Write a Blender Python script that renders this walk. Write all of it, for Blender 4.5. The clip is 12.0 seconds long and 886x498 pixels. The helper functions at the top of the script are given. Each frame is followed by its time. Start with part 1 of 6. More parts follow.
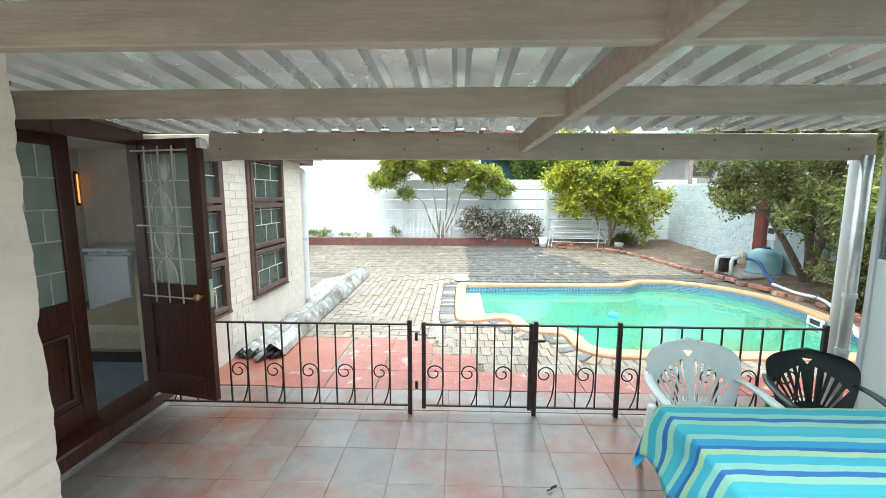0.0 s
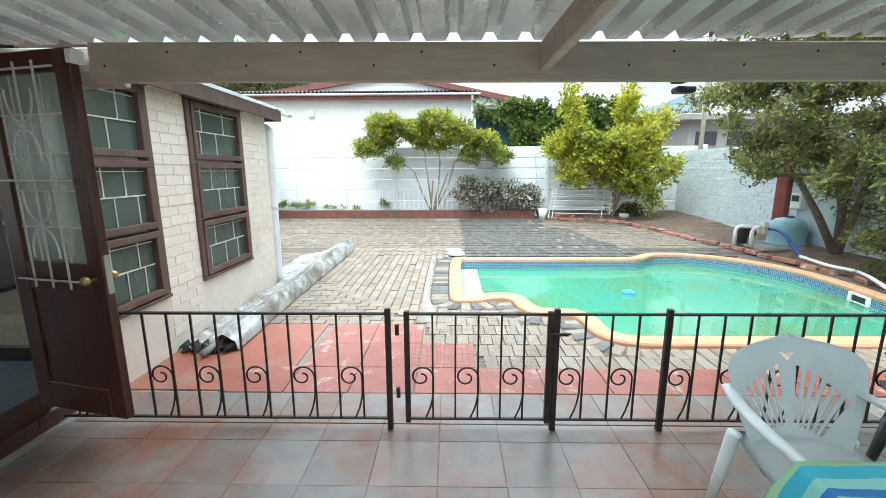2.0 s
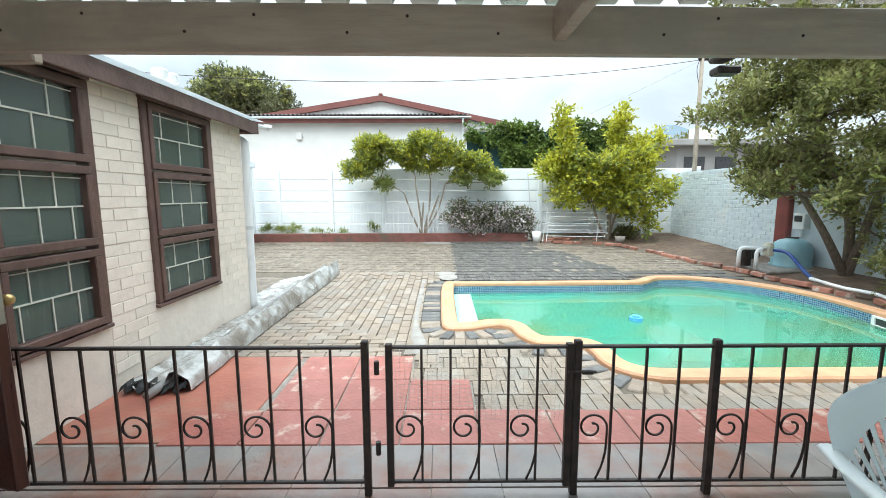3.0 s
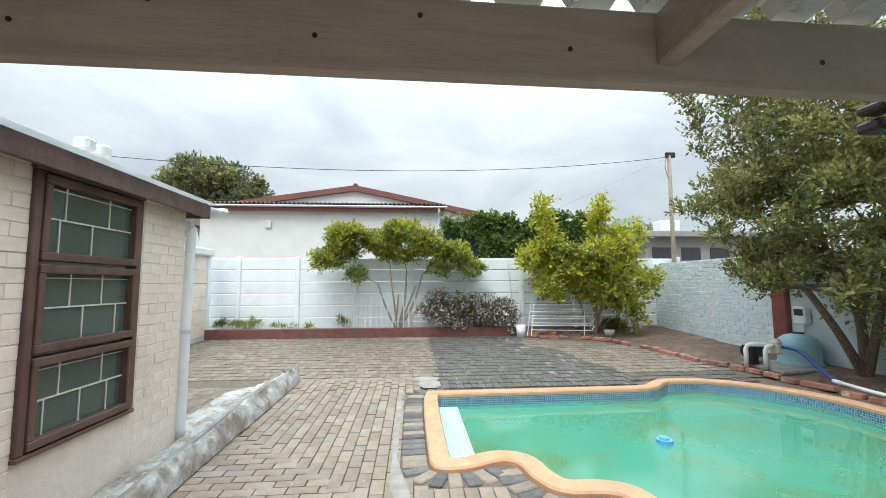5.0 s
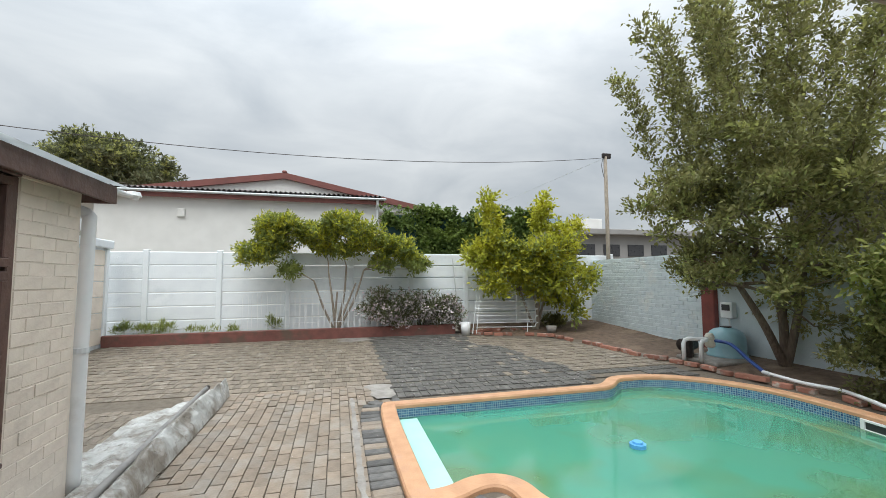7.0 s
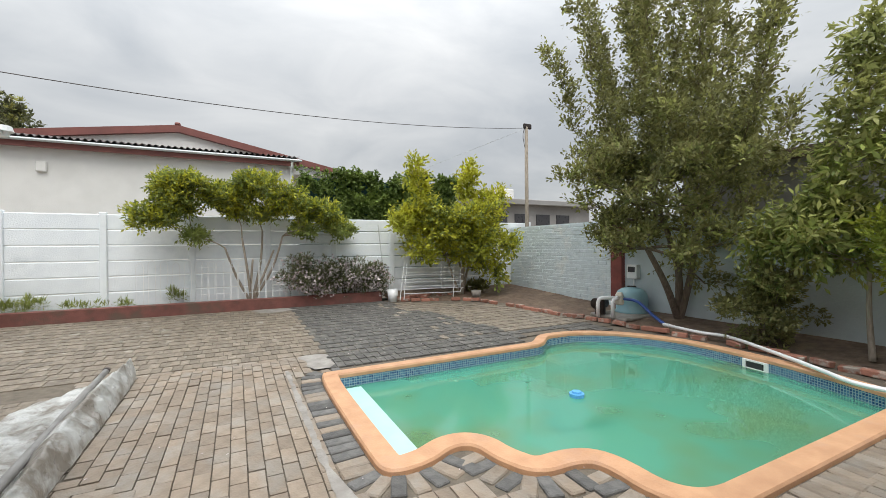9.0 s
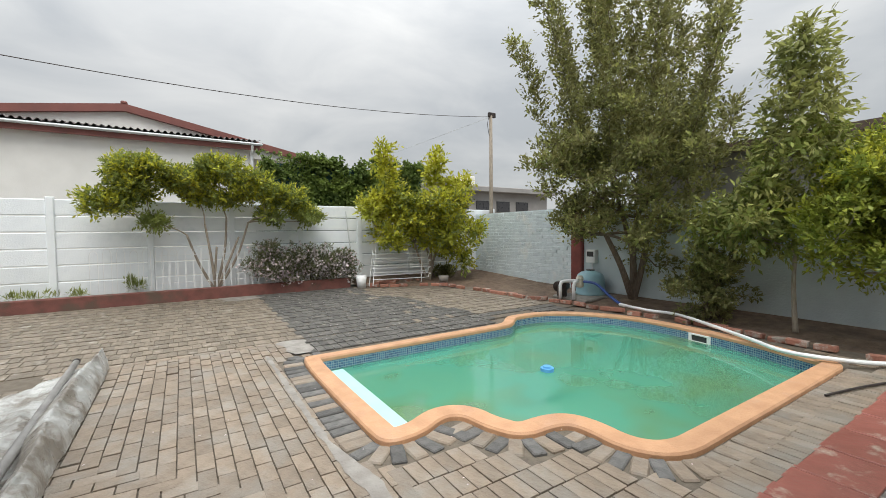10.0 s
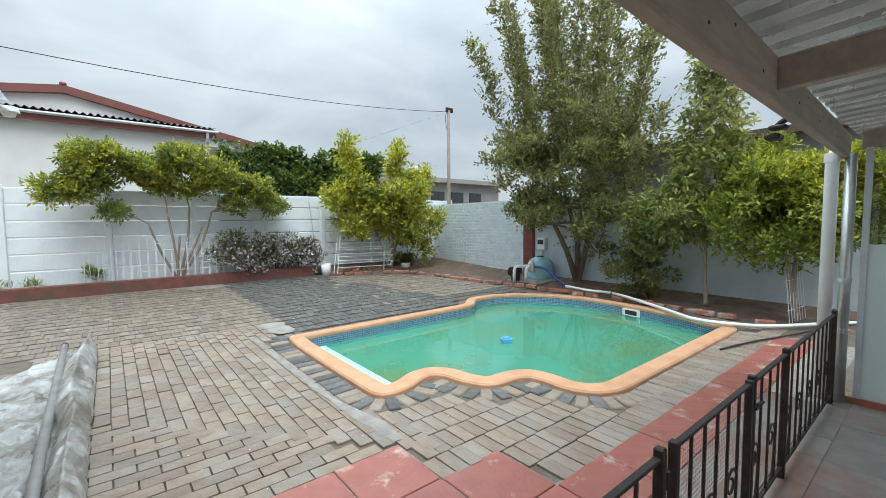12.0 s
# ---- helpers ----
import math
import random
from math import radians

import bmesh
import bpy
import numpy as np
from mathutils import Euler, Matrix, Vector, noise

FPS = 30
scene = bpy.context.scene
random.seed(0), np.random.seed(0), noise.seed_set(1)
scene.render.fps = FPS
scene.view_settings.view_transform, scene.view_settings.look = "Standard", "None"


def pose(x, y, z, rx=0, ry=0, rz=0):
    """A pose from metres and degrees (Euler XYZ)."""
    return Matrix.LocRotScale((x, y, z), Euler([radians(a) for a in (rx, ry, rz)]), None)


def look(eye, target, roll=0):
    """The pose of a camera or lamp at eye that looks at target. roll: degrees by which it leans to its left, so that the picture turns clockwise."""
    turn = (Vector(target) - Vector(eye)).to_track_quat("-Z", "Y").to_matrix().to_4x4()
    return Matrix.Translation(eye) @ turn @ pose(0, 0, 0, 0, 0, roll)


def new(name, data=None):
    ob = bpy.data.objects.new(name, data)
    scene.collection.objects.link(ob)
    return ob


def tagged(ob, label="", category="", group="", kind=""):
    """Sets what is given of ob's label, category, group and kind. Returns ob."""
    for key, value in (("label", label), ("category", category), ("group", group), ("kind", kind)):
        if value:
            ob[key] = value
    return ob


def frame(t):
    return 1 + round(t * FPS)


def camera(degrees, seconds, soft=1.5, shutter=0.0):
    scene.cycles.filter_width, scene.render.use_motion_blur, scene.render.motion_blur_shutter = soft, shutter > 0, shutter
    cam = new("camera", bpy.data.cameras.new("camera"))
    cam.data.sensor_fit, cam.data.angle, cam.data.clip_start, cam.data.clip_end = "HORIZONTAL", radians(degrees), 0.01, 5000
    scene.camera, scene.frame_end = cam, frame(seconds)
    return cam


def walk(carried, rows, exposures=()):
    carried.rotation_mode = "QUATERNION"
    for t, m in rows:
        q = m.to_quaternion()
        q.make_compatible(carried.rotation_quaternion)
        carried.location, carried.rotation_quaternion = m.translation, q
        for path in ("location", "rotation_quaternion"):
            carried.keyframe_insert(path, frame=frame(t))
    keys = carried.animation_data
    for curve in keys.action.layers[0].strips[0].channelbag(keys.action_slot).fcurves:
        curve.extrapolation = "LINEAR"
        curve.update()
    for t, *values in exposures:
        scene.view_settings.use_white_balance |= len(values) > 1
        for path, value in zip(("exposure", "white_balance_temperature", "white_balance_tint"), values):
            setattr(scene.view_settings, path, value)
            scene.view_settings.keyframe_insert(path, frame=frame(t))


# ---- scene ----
cam = camera(94.1, 12.0, soft=0.8)
PATH = [
    (0, (0.2, 0.456, 1.66), (0.132, 2.438, 1.4), 0.1),
    (0.5, (0.19, 0.638, 1.597), (0.123, 2.614, 1.298), -0.0),
    (1, (0.198, 0.834, 1.552), (0.137, 2.805, 1.216), -0.1),
    (1.5, (0.203, 1.065, 1.508), (0.153, 3.03, 1.138), -0.1),
    (2, (0.201, 1.252, 1.486), (0.163, 3.216, 1.108), -0.2),
    (2.5, (0.203, 1.457, 1.403), (0.185, 3.427, 1.063), -0.2),
    (3, (0.189, 1.681, 1.359), (0.196, 3.665, 1.106), -0.2),
    (3.5, (0.165, 1.853, 1.352), (0.199, 3.848, 1.214), -0.2),
    (5.5, (0.012, 2.633, 1.476), (0.219, 4.612, 1.681), -0.2),
    (6, (-0.032, 2.764, 1.507), (0.252, 4.733, 1.711), -0.2),
    (6.5, (-0.143, 2.87, 1.517), (0.238, 4.825, 1.697), -0.3),
    (7, (-0.289, 2.985, 1.511), (0.203, 4.918, 1.65), -0.3),
    (9, (-0.615, 3.29, 1.444), (0.282, 5.077, 1.431), -0.5),
    (9.5, (-0.751, 3.268, 1.446), (0.241, 5.004, 1.395), -0.5),
    (10, (-0.908, 3.23, 1.447), (0.161, 4.918, 1.366), -0.6),
    (10.5, (-1.044, 3.138, 1.441), (0.085, 4.785, 1.331), -0.5),
    (11, (-1.183, 2.986, 1.451), (0.003, 4.591, 1.313), -0.5),
    (11.5, (-1.297, 2.913, 1.454), (-0.068, 4.483, 1.302), -0.5),
    (12, (-1.447, 2.881, 1.439), (-0.19, 4.432, 1.308), -0.5),
]
EXPOSURES = [(0, 1.42, 5950, 0), (1.5, 1.24, 5900, 1), (3.0, 1.0, 6000, 3), (3.5, 0.9, 6150, 1), (5.5, 0.48, 6150, 6), (6.5, 0.27, 6100, 6), (7.0, 0.22, 6350, 8), (9.0, 0.23, 6550, 10), (10.5, 0.22, 6650, 9), (11.2, 0.27, 6300, 7), (12, 0.37, 5950, 4)]
walk(cam, [(t, look(eye, target, roll)) for t, eye, target, roll in PATH], EXPOSURES)

# ---- world and sun: an overcast afternoon ----
world = bpy.data.worlds.new("overcast_sky")
scene.world = world
world.use_nodes = True
wn, wl = world.node_tree.nodes, world.node_tree.links
wn.clear()
sky = wn.new("ShaderNodeTexSky")
sky.sky_type, sky.sun_disc = "NISHITA", False
sky.sun_elevation, sky.sun_rotation, sky.air_density, sky.dust_density = radians(50), radians(20), 1.0, 3.0
tex_co = wn.new("ShaderNodeTexCoord")
stretch = wn.new("ShaderNodeMapping")
stretch.inputs["Scale"].default_value = (1.0, 1.0, 2.6)
clouds = wn.new("ShaderNodeTexNoise")
clouds.inputs["Scale"].default_value, clouds.inputs["Detail"].default_value, clouds.inputs["Roughness"].default_value = 2.5, 7.0, 0.52
clouds.inputs["Distortion"].default_value = 0.5
tone = wn.new("ShaderNodeValToRGB")
tone.color_ramp.elements[0].position, tone.color_ramp.elements[0].color = 0.34, (5.2, 5.6, 6.0, 1)
tone.color_ramp.elements[1].position, tone.color_ramp.elements[1].color = 0.66, (7.6, 7.85, 8.0, 1)
blend = wn.new("ShaderNodeMixRGB")
blend.inputs[0].default_value = 0.93
back = wn.new("ShaderNodeBackground")
back.inputs["Strength"].default_value = 0.1
wout = wn.new("ShaderNodeOutputWorld")
wl.new(tex_co.outputs["Generated"], stretch.inputs["Vector"])
wl.new(stretch.outputs["Vector"], clouds.inputs["Vector"])
wl.new(clouds.outputs["Fac"], tone.inputs["Fac"])
wl.new(sky.outputs["Color"], blend.inputs[1])
# an overcast sky grows brighter towards the zenith
up = wn.new("ShaderNodeSeparateXYZ")
wl.new(tex_co.outputs["Generated"], up.inputs["Vector"])
lift = wn.new("ShaderNodeMath")
lift.operation, lift.use_clamp = "MAXIMUM", False
lift.inputs[1].default_value = 0.0
square = wn.new("ShaderNodeMath")
square.operation = "POWER"
square.inputs[1].default_value = 3.0
gain = wn.new("ShaderNodeMath")
gain.operation = "MULTIPLY_ADD"
gain.inputs[1].default_value, gain.inputs[2].default_value = 3.9, 0.73
wl.new(up.outputs["Z"], lift.inputs[0])
wl.new(lift.outputs[0], square.inputs[0])
wl.new(square.outputs[0], gain.inputs[0])
dome = wn.new("ShaderNodeVectorMath")
dome.operation = "SCALE"
wl.new(tone.outputs["Color"], dome.inputs[0])
wl.new(gain.outputs[0], dome.inputs["Scale"])
wl.new(dome.outputs["Vector"], blend.inputs[2])
wl.new(blend.outputs[0], back.inputs["Color"])
wl.new(back.outputs[0], wout.inputs["Surface"])
sun = new("sun", bpy.data.lights.new("sun", "SUN"))
sun.data.energy, sun.data.angle, sun.data.color = 1.3, radians(30), (1.0, 0.96, 0.9)
sun.matrix_world = look((0, 0, 0), (0.25, 0.6, -1.0))


# ---- materials ----
def material(name, a, b=None, rough=0.6, scale=8.0, metal=0.0, bump=0.0, bump_scale=60.0, vary=0.0, coat=0.0, detail=6.0,
             stain=None, stain_scale=1.5, stain_low=0.52, stain_high=0.66, coords="Object", stretch=(1, 1, 1), spec=0.5, islands=False):
    """Two-tone surface: a to b by grain, a stain at a larger scale, relief, and a shift of value from piece to piece."""
    m = bpy.data.materials.new(name)
    m.use_nodes = True
    n, l = m.node_tree.nodes, m.node_tree.links
    p = n["Principled BSDF"]
    p.inputs["Metallic"].default_value = metal
    p.inputs["Coat Weight"].default_value = coat
    p.inputs["Specular IOR Level"].default_value = spec
    b = b or tuple(c * 0.8 for c in a)
    co = n.new("ShaderNodeTexCoord")
    mp = n.new("ShaderNodeMapping")
    mp.inputs["Scale"].default_value = stretch
    l.new(co.outputs[coords], mp.inputs["Vector"])
    grain = n.new("ShaderNodeTexNoise")
    grain.inputs["Scale"].default_value, grain.inputs["Detail"].default_value = scale, detail
    l.new(mp.outputs["Vector"], grain.inputs["Vector"])
    ramp = n.new("ShaderNodeValToRGB")
    ramp.color_ramp.elements[0].position, ramp.color_ramp.elements[0].color = 0.35, (*a, 1)
    ramp.color_ramp.elements[1].position, ramp.color_ramp.elements[1].color = 0.68, (*b, 1)
    l.new(grain.outputs["Fac"], ramp.inputs["Fac"])
    colour = ramp.outputs["Color"]
    if stain:
        big = n.new("ShaderNodeTexNoise")
        big.inputs["Scale"].default_value, big.inputs["Detail"].default_value = stain_scale, 8.0
        big.inputs["Roughness"].default_value = 0.65
        geo = n.new("ShaderNodeNewGeometry")
        l.new(geo.outputs["Position"], big.inputs["Vector"])
        mask = n.new("ShaderNodeMapRange")
        mask.inputs["From Min"].default_value, mask.inputs["From Max"].default_value = stain_low, stain_high
        l.new(big.outputs["Fac"], mask.inputs["Value"])
        mix = n.new("ShaderNodeMixRGB")
        mix.inputs[2].default_value = (*stain, 1)
        l.new(mask.outputs["Result"], mix.inputs[0])
        l.new(colour, mix.inputs[1])
        colour = mix.outputs[0]
    if vary:
        if islands:
            source = n.new("ShaderNodeNewGeometry").outputs["Random Per Island"]
        else:
            source = n.new("ShaderNodeObjectInfo").outputs["Random"]
        span = n.new("ShaderNodeMapRange")
        span.inputs["To Min"].default_value, span.inputs["To Max"].default_value = 1 - vary, 1 + vary
        l.new(source, span.inputs["Value"])
        hsv = n.new("ShaderNodeHueSaturation")
        l.new(span.outputs["Result"], hsv.inputs["Value"])
        l.new(colour, hsv.inputs["Color"])
        colour = hsv.outputs["Color"]
    l.new(colour, p.inputs["Base Color"])
    wear = n.new("ShaderNodeMapRange")
    wear.inputs["To Min"].default_value, wear.inputs["To Max"].default_value = max(rough - 0.12, 0.02), min(rough + 0.12, 1.0)
    l.new(grain.outputs["Fac"], wear.inputs["Value"])
    l.new(wear.outputs["Result"], p.inputs["Roughness"])
    if bump:
        fine = n.new("ShaderNodeTexNoise")
        fine.inputs["Scale"].default_value, fine.inputs["Detail"].default_value = bump_scale, 5.0
        l.new(mp.outputs["Vector"], fine.inputs["Vector"])
        relief = n.new("ShaderNodeBump")
        relief.inputs["Strength"].default_value, relief.inputs["Distance"].default_value = bump, 0.02
        l.new(fine.outputs["Fac"], relief.inputs["Height"])
        l.new(relief.outputs["Normal"], p.inputs["Normal"])
    return m


def glass(name, tint=(0.9, 0.95, 0.93), rough=0.02, clear=0.8):
    """A thin pane: clear, with a sharp reflection that grows at a slant."""
    m = bpy.data.materials.new(name)
    m.use_nodes = True
    n, l = m.node_tree.nodes, m.node_tree.links
    n.remove(n["Principled BSDF"])
    see, shine, mix, fres = n.new("ShaderNodeBsdfTransparent"), n.new("ShaderNodeBsdfGlossy"), n.new("ShaderNodeMixShader"), n.new("ShaderNodeFresnel")
    see.inputs["Color"].default_value = (*(c * clear for c in tint), 1)
    shine.inputs["Roughness"].default_value = rough
    fres.inputs["IOR"].default_value = 1.9
    l.new(fres.outputs[0], mix.inputs[0])
    l.new(see.outputs[0], mix.inputs[1])
    l.new(shine.outputs[0], mix.inputs[2])
    l.new(mix.outputs[0], n["Material Output"].inputs["Surface"])
    return m


def see_through(name, colour, clear, rough=0.35, bump=0.0, bump_scale=3.0, b=None, scale=1.0, **stains):
    """Cloudy stuff that lets part of what is behind it show: murky water, milky sheet."""
    m = material(name, colour, b, rough=rough, scale=scale, bump=bump, bump_scale=bump_scale, **stains)
    n, l = m.node_tree.nodes, m.node_tree.links
    see, mix = n.new("ShaderNodeBsdfTransparent"), n.new("ShaderNodeMixShader")
    see.inputs["Color"].default_value = (*(0.6 + 0.4 * c for c in colour), 1)
    mix.inputs[0].default_value = clear
    l.new(n["Principled BSDF"].outputs[0], mix.inputs[1])
    l.new(see.outputs[0], mix.inputs[2])
    l.new(mix.outputs[0], n["Material Output"].inputs["Surface"])
    return m


M = {}
M["slate"] = material("slate_tile", (0.2, 0.185, 0.175), (0.25, 0.22, 0.2), rough=0.22, scale=5, bump=0.25, bump_scale=16, vary=0.1, stain=(0.235, 0.11, 0.075), stain_scale=1.1, stain_low=0.45, stain_high=0.64)
M["grout"] = material("grout", (0.3, 0.27, 0.235), (0.2, 0.175, 0.15), rough=0.9, scale=20, bump=0.3)
M["red_tile"] = material("red_painted_tile", (0.33, 0.115, 0.09), (0.27, 0.095, 0.072), rough=0.34, scale=7, bump=0.2, bump_scale=30, vary=0.12, stain=(0.5, 0.4, 0.32), stain_scale=4.2, stain_low=0.57, stain_high=0.68)
M["red_floor"] = material("red_painted_floor", (0.38, 0.135, 0.09), (0.31, 0.105, 0.075), rough=0.35, scale=3, bump=0.15, bump_scale=25, stain=(0.33, 0.2, 0.15), stain_scale=1.6)
M["paver"] = material("brick_paver", (0.268, 0.21, 0.156), (0.212, 0.168, 0.126), rough=0.6, scale=9, bump=0.45, bump_scale=40, vary=0.16, stain=(0.27, 0.245, 0.21), stain_scale=3.0, stain_low=0.46, stain_high=0.7)
M["paver_far"] = material("weathered_paver", (0.225, 0.185, 0.14), (0.165, 0.135, 0.102), rough=0.6, scale=14, bump=0.6, bump_scale=50, vary=0.2, stain=(0.36, 0.33, 0.28), stain_scale=5.5, stain_low=0.58, stain_high=0.7, islands=True)
M["paver_dark"] = material("charcoal_slab", (0.085, 0.083, 0.08), (0.145, 0.14, 0.132), rough=0.8, scale=12, bump=0.5, bump_scale=50, vary=0.3)
M["sand"] = material("joint_sand", (0.16, 0.133, 0.102), (0.11, 0.092, 0.07), rough=0.95, scale=12, bump=0.4, bump_scale=80)
M["cement"] = material("cement_smear", (0.33, 0.31, 0.28), (0.23, 0.21, 0.19), rough=0.85, scale=6, bump=0.5, bump_scale=30, stain=(0.24, 0.22, 0.2), stain_scale=4)
M["tar"] = material("dark_tar_cobbles", (0.075, 0.072, 0.066), (0.13, 0.122, 0.11), rough=0.85, scale=9, bump=0.8, bump_scale=30, vary=0.2, stain=(0.26, 0.24, 0.2), stain_scale=11, stain_low=0.58, stain_high=0.68, islands=True)
M["soil"] = material("dry_soil", (0.17, 0.115, 0.08), (0.1, 0.07, 0.05), rough=0.95, scale=9, bump=0.9, bump_scale=30, stain=(0.22, 0.16, 0.11), stain_scale=2.5)
M["earth"] = material("ground_earth", (0.2, 0.17, 0.12), (0.12, 0.11, 0.07), rough=0.95, scale=1.5, bump=0.5)
M["coping"] = material("terracotta_coping", (0.585, 0.33, 0.185), (0.49, 0.265, 0.145), rough=0.55, scale=6, bump=0.25, bump_scale=60, vary=0.05, stain=(0.5, 0.3, 0.2), stain_scale=2.4, stain_low=0.56, stain_high=0.75)
M["pool_shell"] = material("pool_plaster", (0.56, 0.83, 0.7), (0.48, 0.76, 0.62), rough=0.7, scale=1.6, stain=(0.42, 0.6, 0.4), stain_scale=0.9, stain_low=0.48, stain_high=0.68)
M["pool_step"] = material("pool_step_plaster", (0.46, 0.75, 0.67), (0.4, 0.7, 0.61), rough=0.3, scale=4)
M["white_paint"] = material("white_painted_panel", (0.82, 0.86, 0.88), (0.77, 0.81, 0.84), rough=0.62, scale=3, bump=0.3, bump_scale=40, vary=0.03, stain=(0.66, 0.71, 0.74), stain_scale=2.2, stain_low=0.55, stain_high=0.75)
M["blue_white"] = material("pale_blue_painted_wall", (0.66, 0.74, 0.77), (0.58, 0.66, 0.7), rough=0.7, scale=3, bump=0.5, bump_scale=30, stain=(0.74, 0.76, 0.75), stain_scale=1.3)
# darker copy of the pale blue, with the tree shade in its colour
M["blue_shaded"] = material("shaded_blue_paint", (0.6, 0.67, 0.7), (0.53, 0.59, 0.62), rough=0.7, scale=3, bump=0.4, bump_scale=40)
M["cream"] = material("cream_painted_brick", (0.82, 0.73, 0.63), (0.74, 0.65, 0.56), rough=0.7, scale=5, bump=0.4, bump_scale=13, vary=0.04, stain=(0.63, 0.56, 0.48), stain_scale=1.6, stain_low=0.55, stain_high=0.75)
M["nb_white"] = material("neighbour_white_plaster", (0.78, 0.77, 0.74), (0.72, 0.71, 0.68), rough=0.8, scale=2, bump=0.2)
M["maroon"] = material("maroon_paint", (0.24, 0.065, 0.055), (0.17, 0.05, 0.045), rough=0.5, scale=5, bump=0.2, stain=(0.2, 0.1, 0.08), stain_scale=2)
M["kerb_red"] = material("oxide_red_kerb", (0.2, 0.075, 0.06), (0.13, 0.055, 0.045), rough=0.8, scale=6, bump=0.5, stain=(0.12, 0.08, 0.06), stain_scale=1.5)
M["door_wood"] = material("dark_varnished_wood", (0.05, 0.018, 0.013), (0.09, 0.032, 0.022), rough=0.32, scale=6, stretch=(8, 8, 0.6), bump=0.12, bump_scale=20)
M["frame_wood"] = material("brown_window_timber", (0.14, 0.08, 0.065), (0.09, 0.05, 0.04), rough=0.5, scale=6, stretch=(6, 1, 1), bump=0.3, bump_scale=30)
M["beam"] = material("cream_painted_timber", (0.42, 0.36, 0.29), (0.34, 0.29, 0.23), rough=0.6, scale=5, stretch=(0.8, 6, 6), bump=0.2, bump_scale=20, stain=(0.33, 0.29, 0.24), stain_scale=2.2)
M["zinc"] = material("galvanised_sheet", (0.62, 0.64, 0.63), (0.5, 0.52, 0.52), rough=0.36, scale=7, metal=0.75, stain=(0.42, 0.4, 0.37), stain_scale=1.2)
M["roof_metal"] = see_through("old_ribbed_sheet", (0.46, 0.44, 0.41), 0.0, rough=0.28, b=(0.34, 0.32, 0.29), scale=3)
M["roof_metal"].node_tree.nodes["Principled BSDF"].inputs["Metallic"].default_value = 0.75
# slight translucency added to the metal to brighten its underside and the patio
rt = M["roof_metal"].node_tree
thru = rt.nodes.new("ShaderNodeBsdfTranslucent")
thru.inputs["Color"].default_value = (0.8, 0.84, 0.78, 1)
mixed = next(n for n in rt.nodes if n.type == "MIX_SHADER")
mixed.inputs[0].default_value = 0.03
rt.links.new(thru.outputs[0], mixed.inputs[2])
M["gutter"] = material("painted_gutter", (0.62, 0.65, 0.66), (0.52, 0.55, 0.56), rough=0.45, scale=4)
M["pvc"] = material("white_pipe", (0.84, 0.85, 0.85), (0.76, 0.78, 0.79), rough=0.35, scale=5, stain=(0.66, 0.67, 0.66), stain_scale=3, stain_low=0.58, stain_high=0.74)
M["iron"] = material("black_painted_iron", (0.022, 0.018, 0.017), (0.05, 0.035, 0.03), rough=0.5, scale=20, metal=0.3, bump=0.2)
M["glass"] = glass("window_glass")
# grey-green body colour stands in for greenery reflected in the panes
M["pane"] = see_through("reflection_tint_pane", (0.13, 0.17, 0.15), 0.6, rough=0.03, b=(0.2, 0.25, 0.22), scale=1.5)
# pale green tone paints a bright reflection into the door glass
M["door_glass"] = see_through("reflection_tint_door_glass", (0.5, 0.57, 0.53), 0.45, rough=0.05, b=(0.34, 0.42, 0.38), scale=3)
M["lead"] = material("cream_glazing_bar", (0.66, 0.64, 0.56), rough=0.5)
M["plaster_in"] = material("room_plaster", (0.78, 0.76, 0.72), (0.72, 0.7, 0.66), rough=0.8, scale=3)
M["carpet"] = material("blue_grey_floor", (0.17, 0.21, 0.25), (0.13, 0.165, 0.2), rough=0.6, scale=30, bump=0.2)
M["water"] = see_through("pool_water", (0.09, 0.385, 0.275), 0.34, rough=0.02, bump=0.06, bump_scale=4.5, b=(0.12, 0.39, 0.26), scale=0.8, stain=(0.15, 0.29, 0.14), stain_scale=0.9, stain_low=0.48, stain_high=0.68)
for wn_node in M["water"].node_tree.nodes:
    if wn_node.type == "TEX_NOISE":
        wn_node.inputs["Detail"].default_value = 2.0
water_bsdf = M["water"].node_tree.nodes["Principled BSDF"]
M["water"].node_tree.links.remove(water_bsdf.inputs["Roughness"].links[0])
water_bsdf.inputs["Roughness"].default_value, water_bsdf.inputs["IOR"].default_value = 0.03, 1.65


# ---- building helpers ----
def part(name, bm, mat, parent=None, label="", smooth=False, at=None):
    """Links a bmesh as one mesh object, under a thing or a part if one is given."""
    me = bpy.data.meshes.new(name)
    bm.to_mesh(me)
    bm.free()
    return place_mesh(name, me, mat, parent, label, smooth, at)


def place_mesh(name, me, mat, parent=None, label="", smooth=False, at=None):
    if not me.materials:
        me.materials.append(mat)
    if smooth:
        me.polygons.foreach_set("use_smooth", [True] * len(me.polygons))
    ob = new(name, me)
    if at is not None:
        ob.matrix_basis = at
    if parent is not None:
        ob.parent = parent
        ob.matrix_parent_inverse = Matrix.Translation(-Vector(parent["base"]) if "base" in parent else Vector((0, 0, 0)))
    if label:
        ob["label"] = label
    return ob


def thing(name, label="", category="", group="", kind="", at=(0, 0, 0)):
    """An Empty at a thing's base; its parts are given in world coordinates."""
    ob = new(name)
    ob.location = at
    ob["base"] = at
    ob.empty_display_size = 0.1
    return tagged(ob, label, category, group, kind)


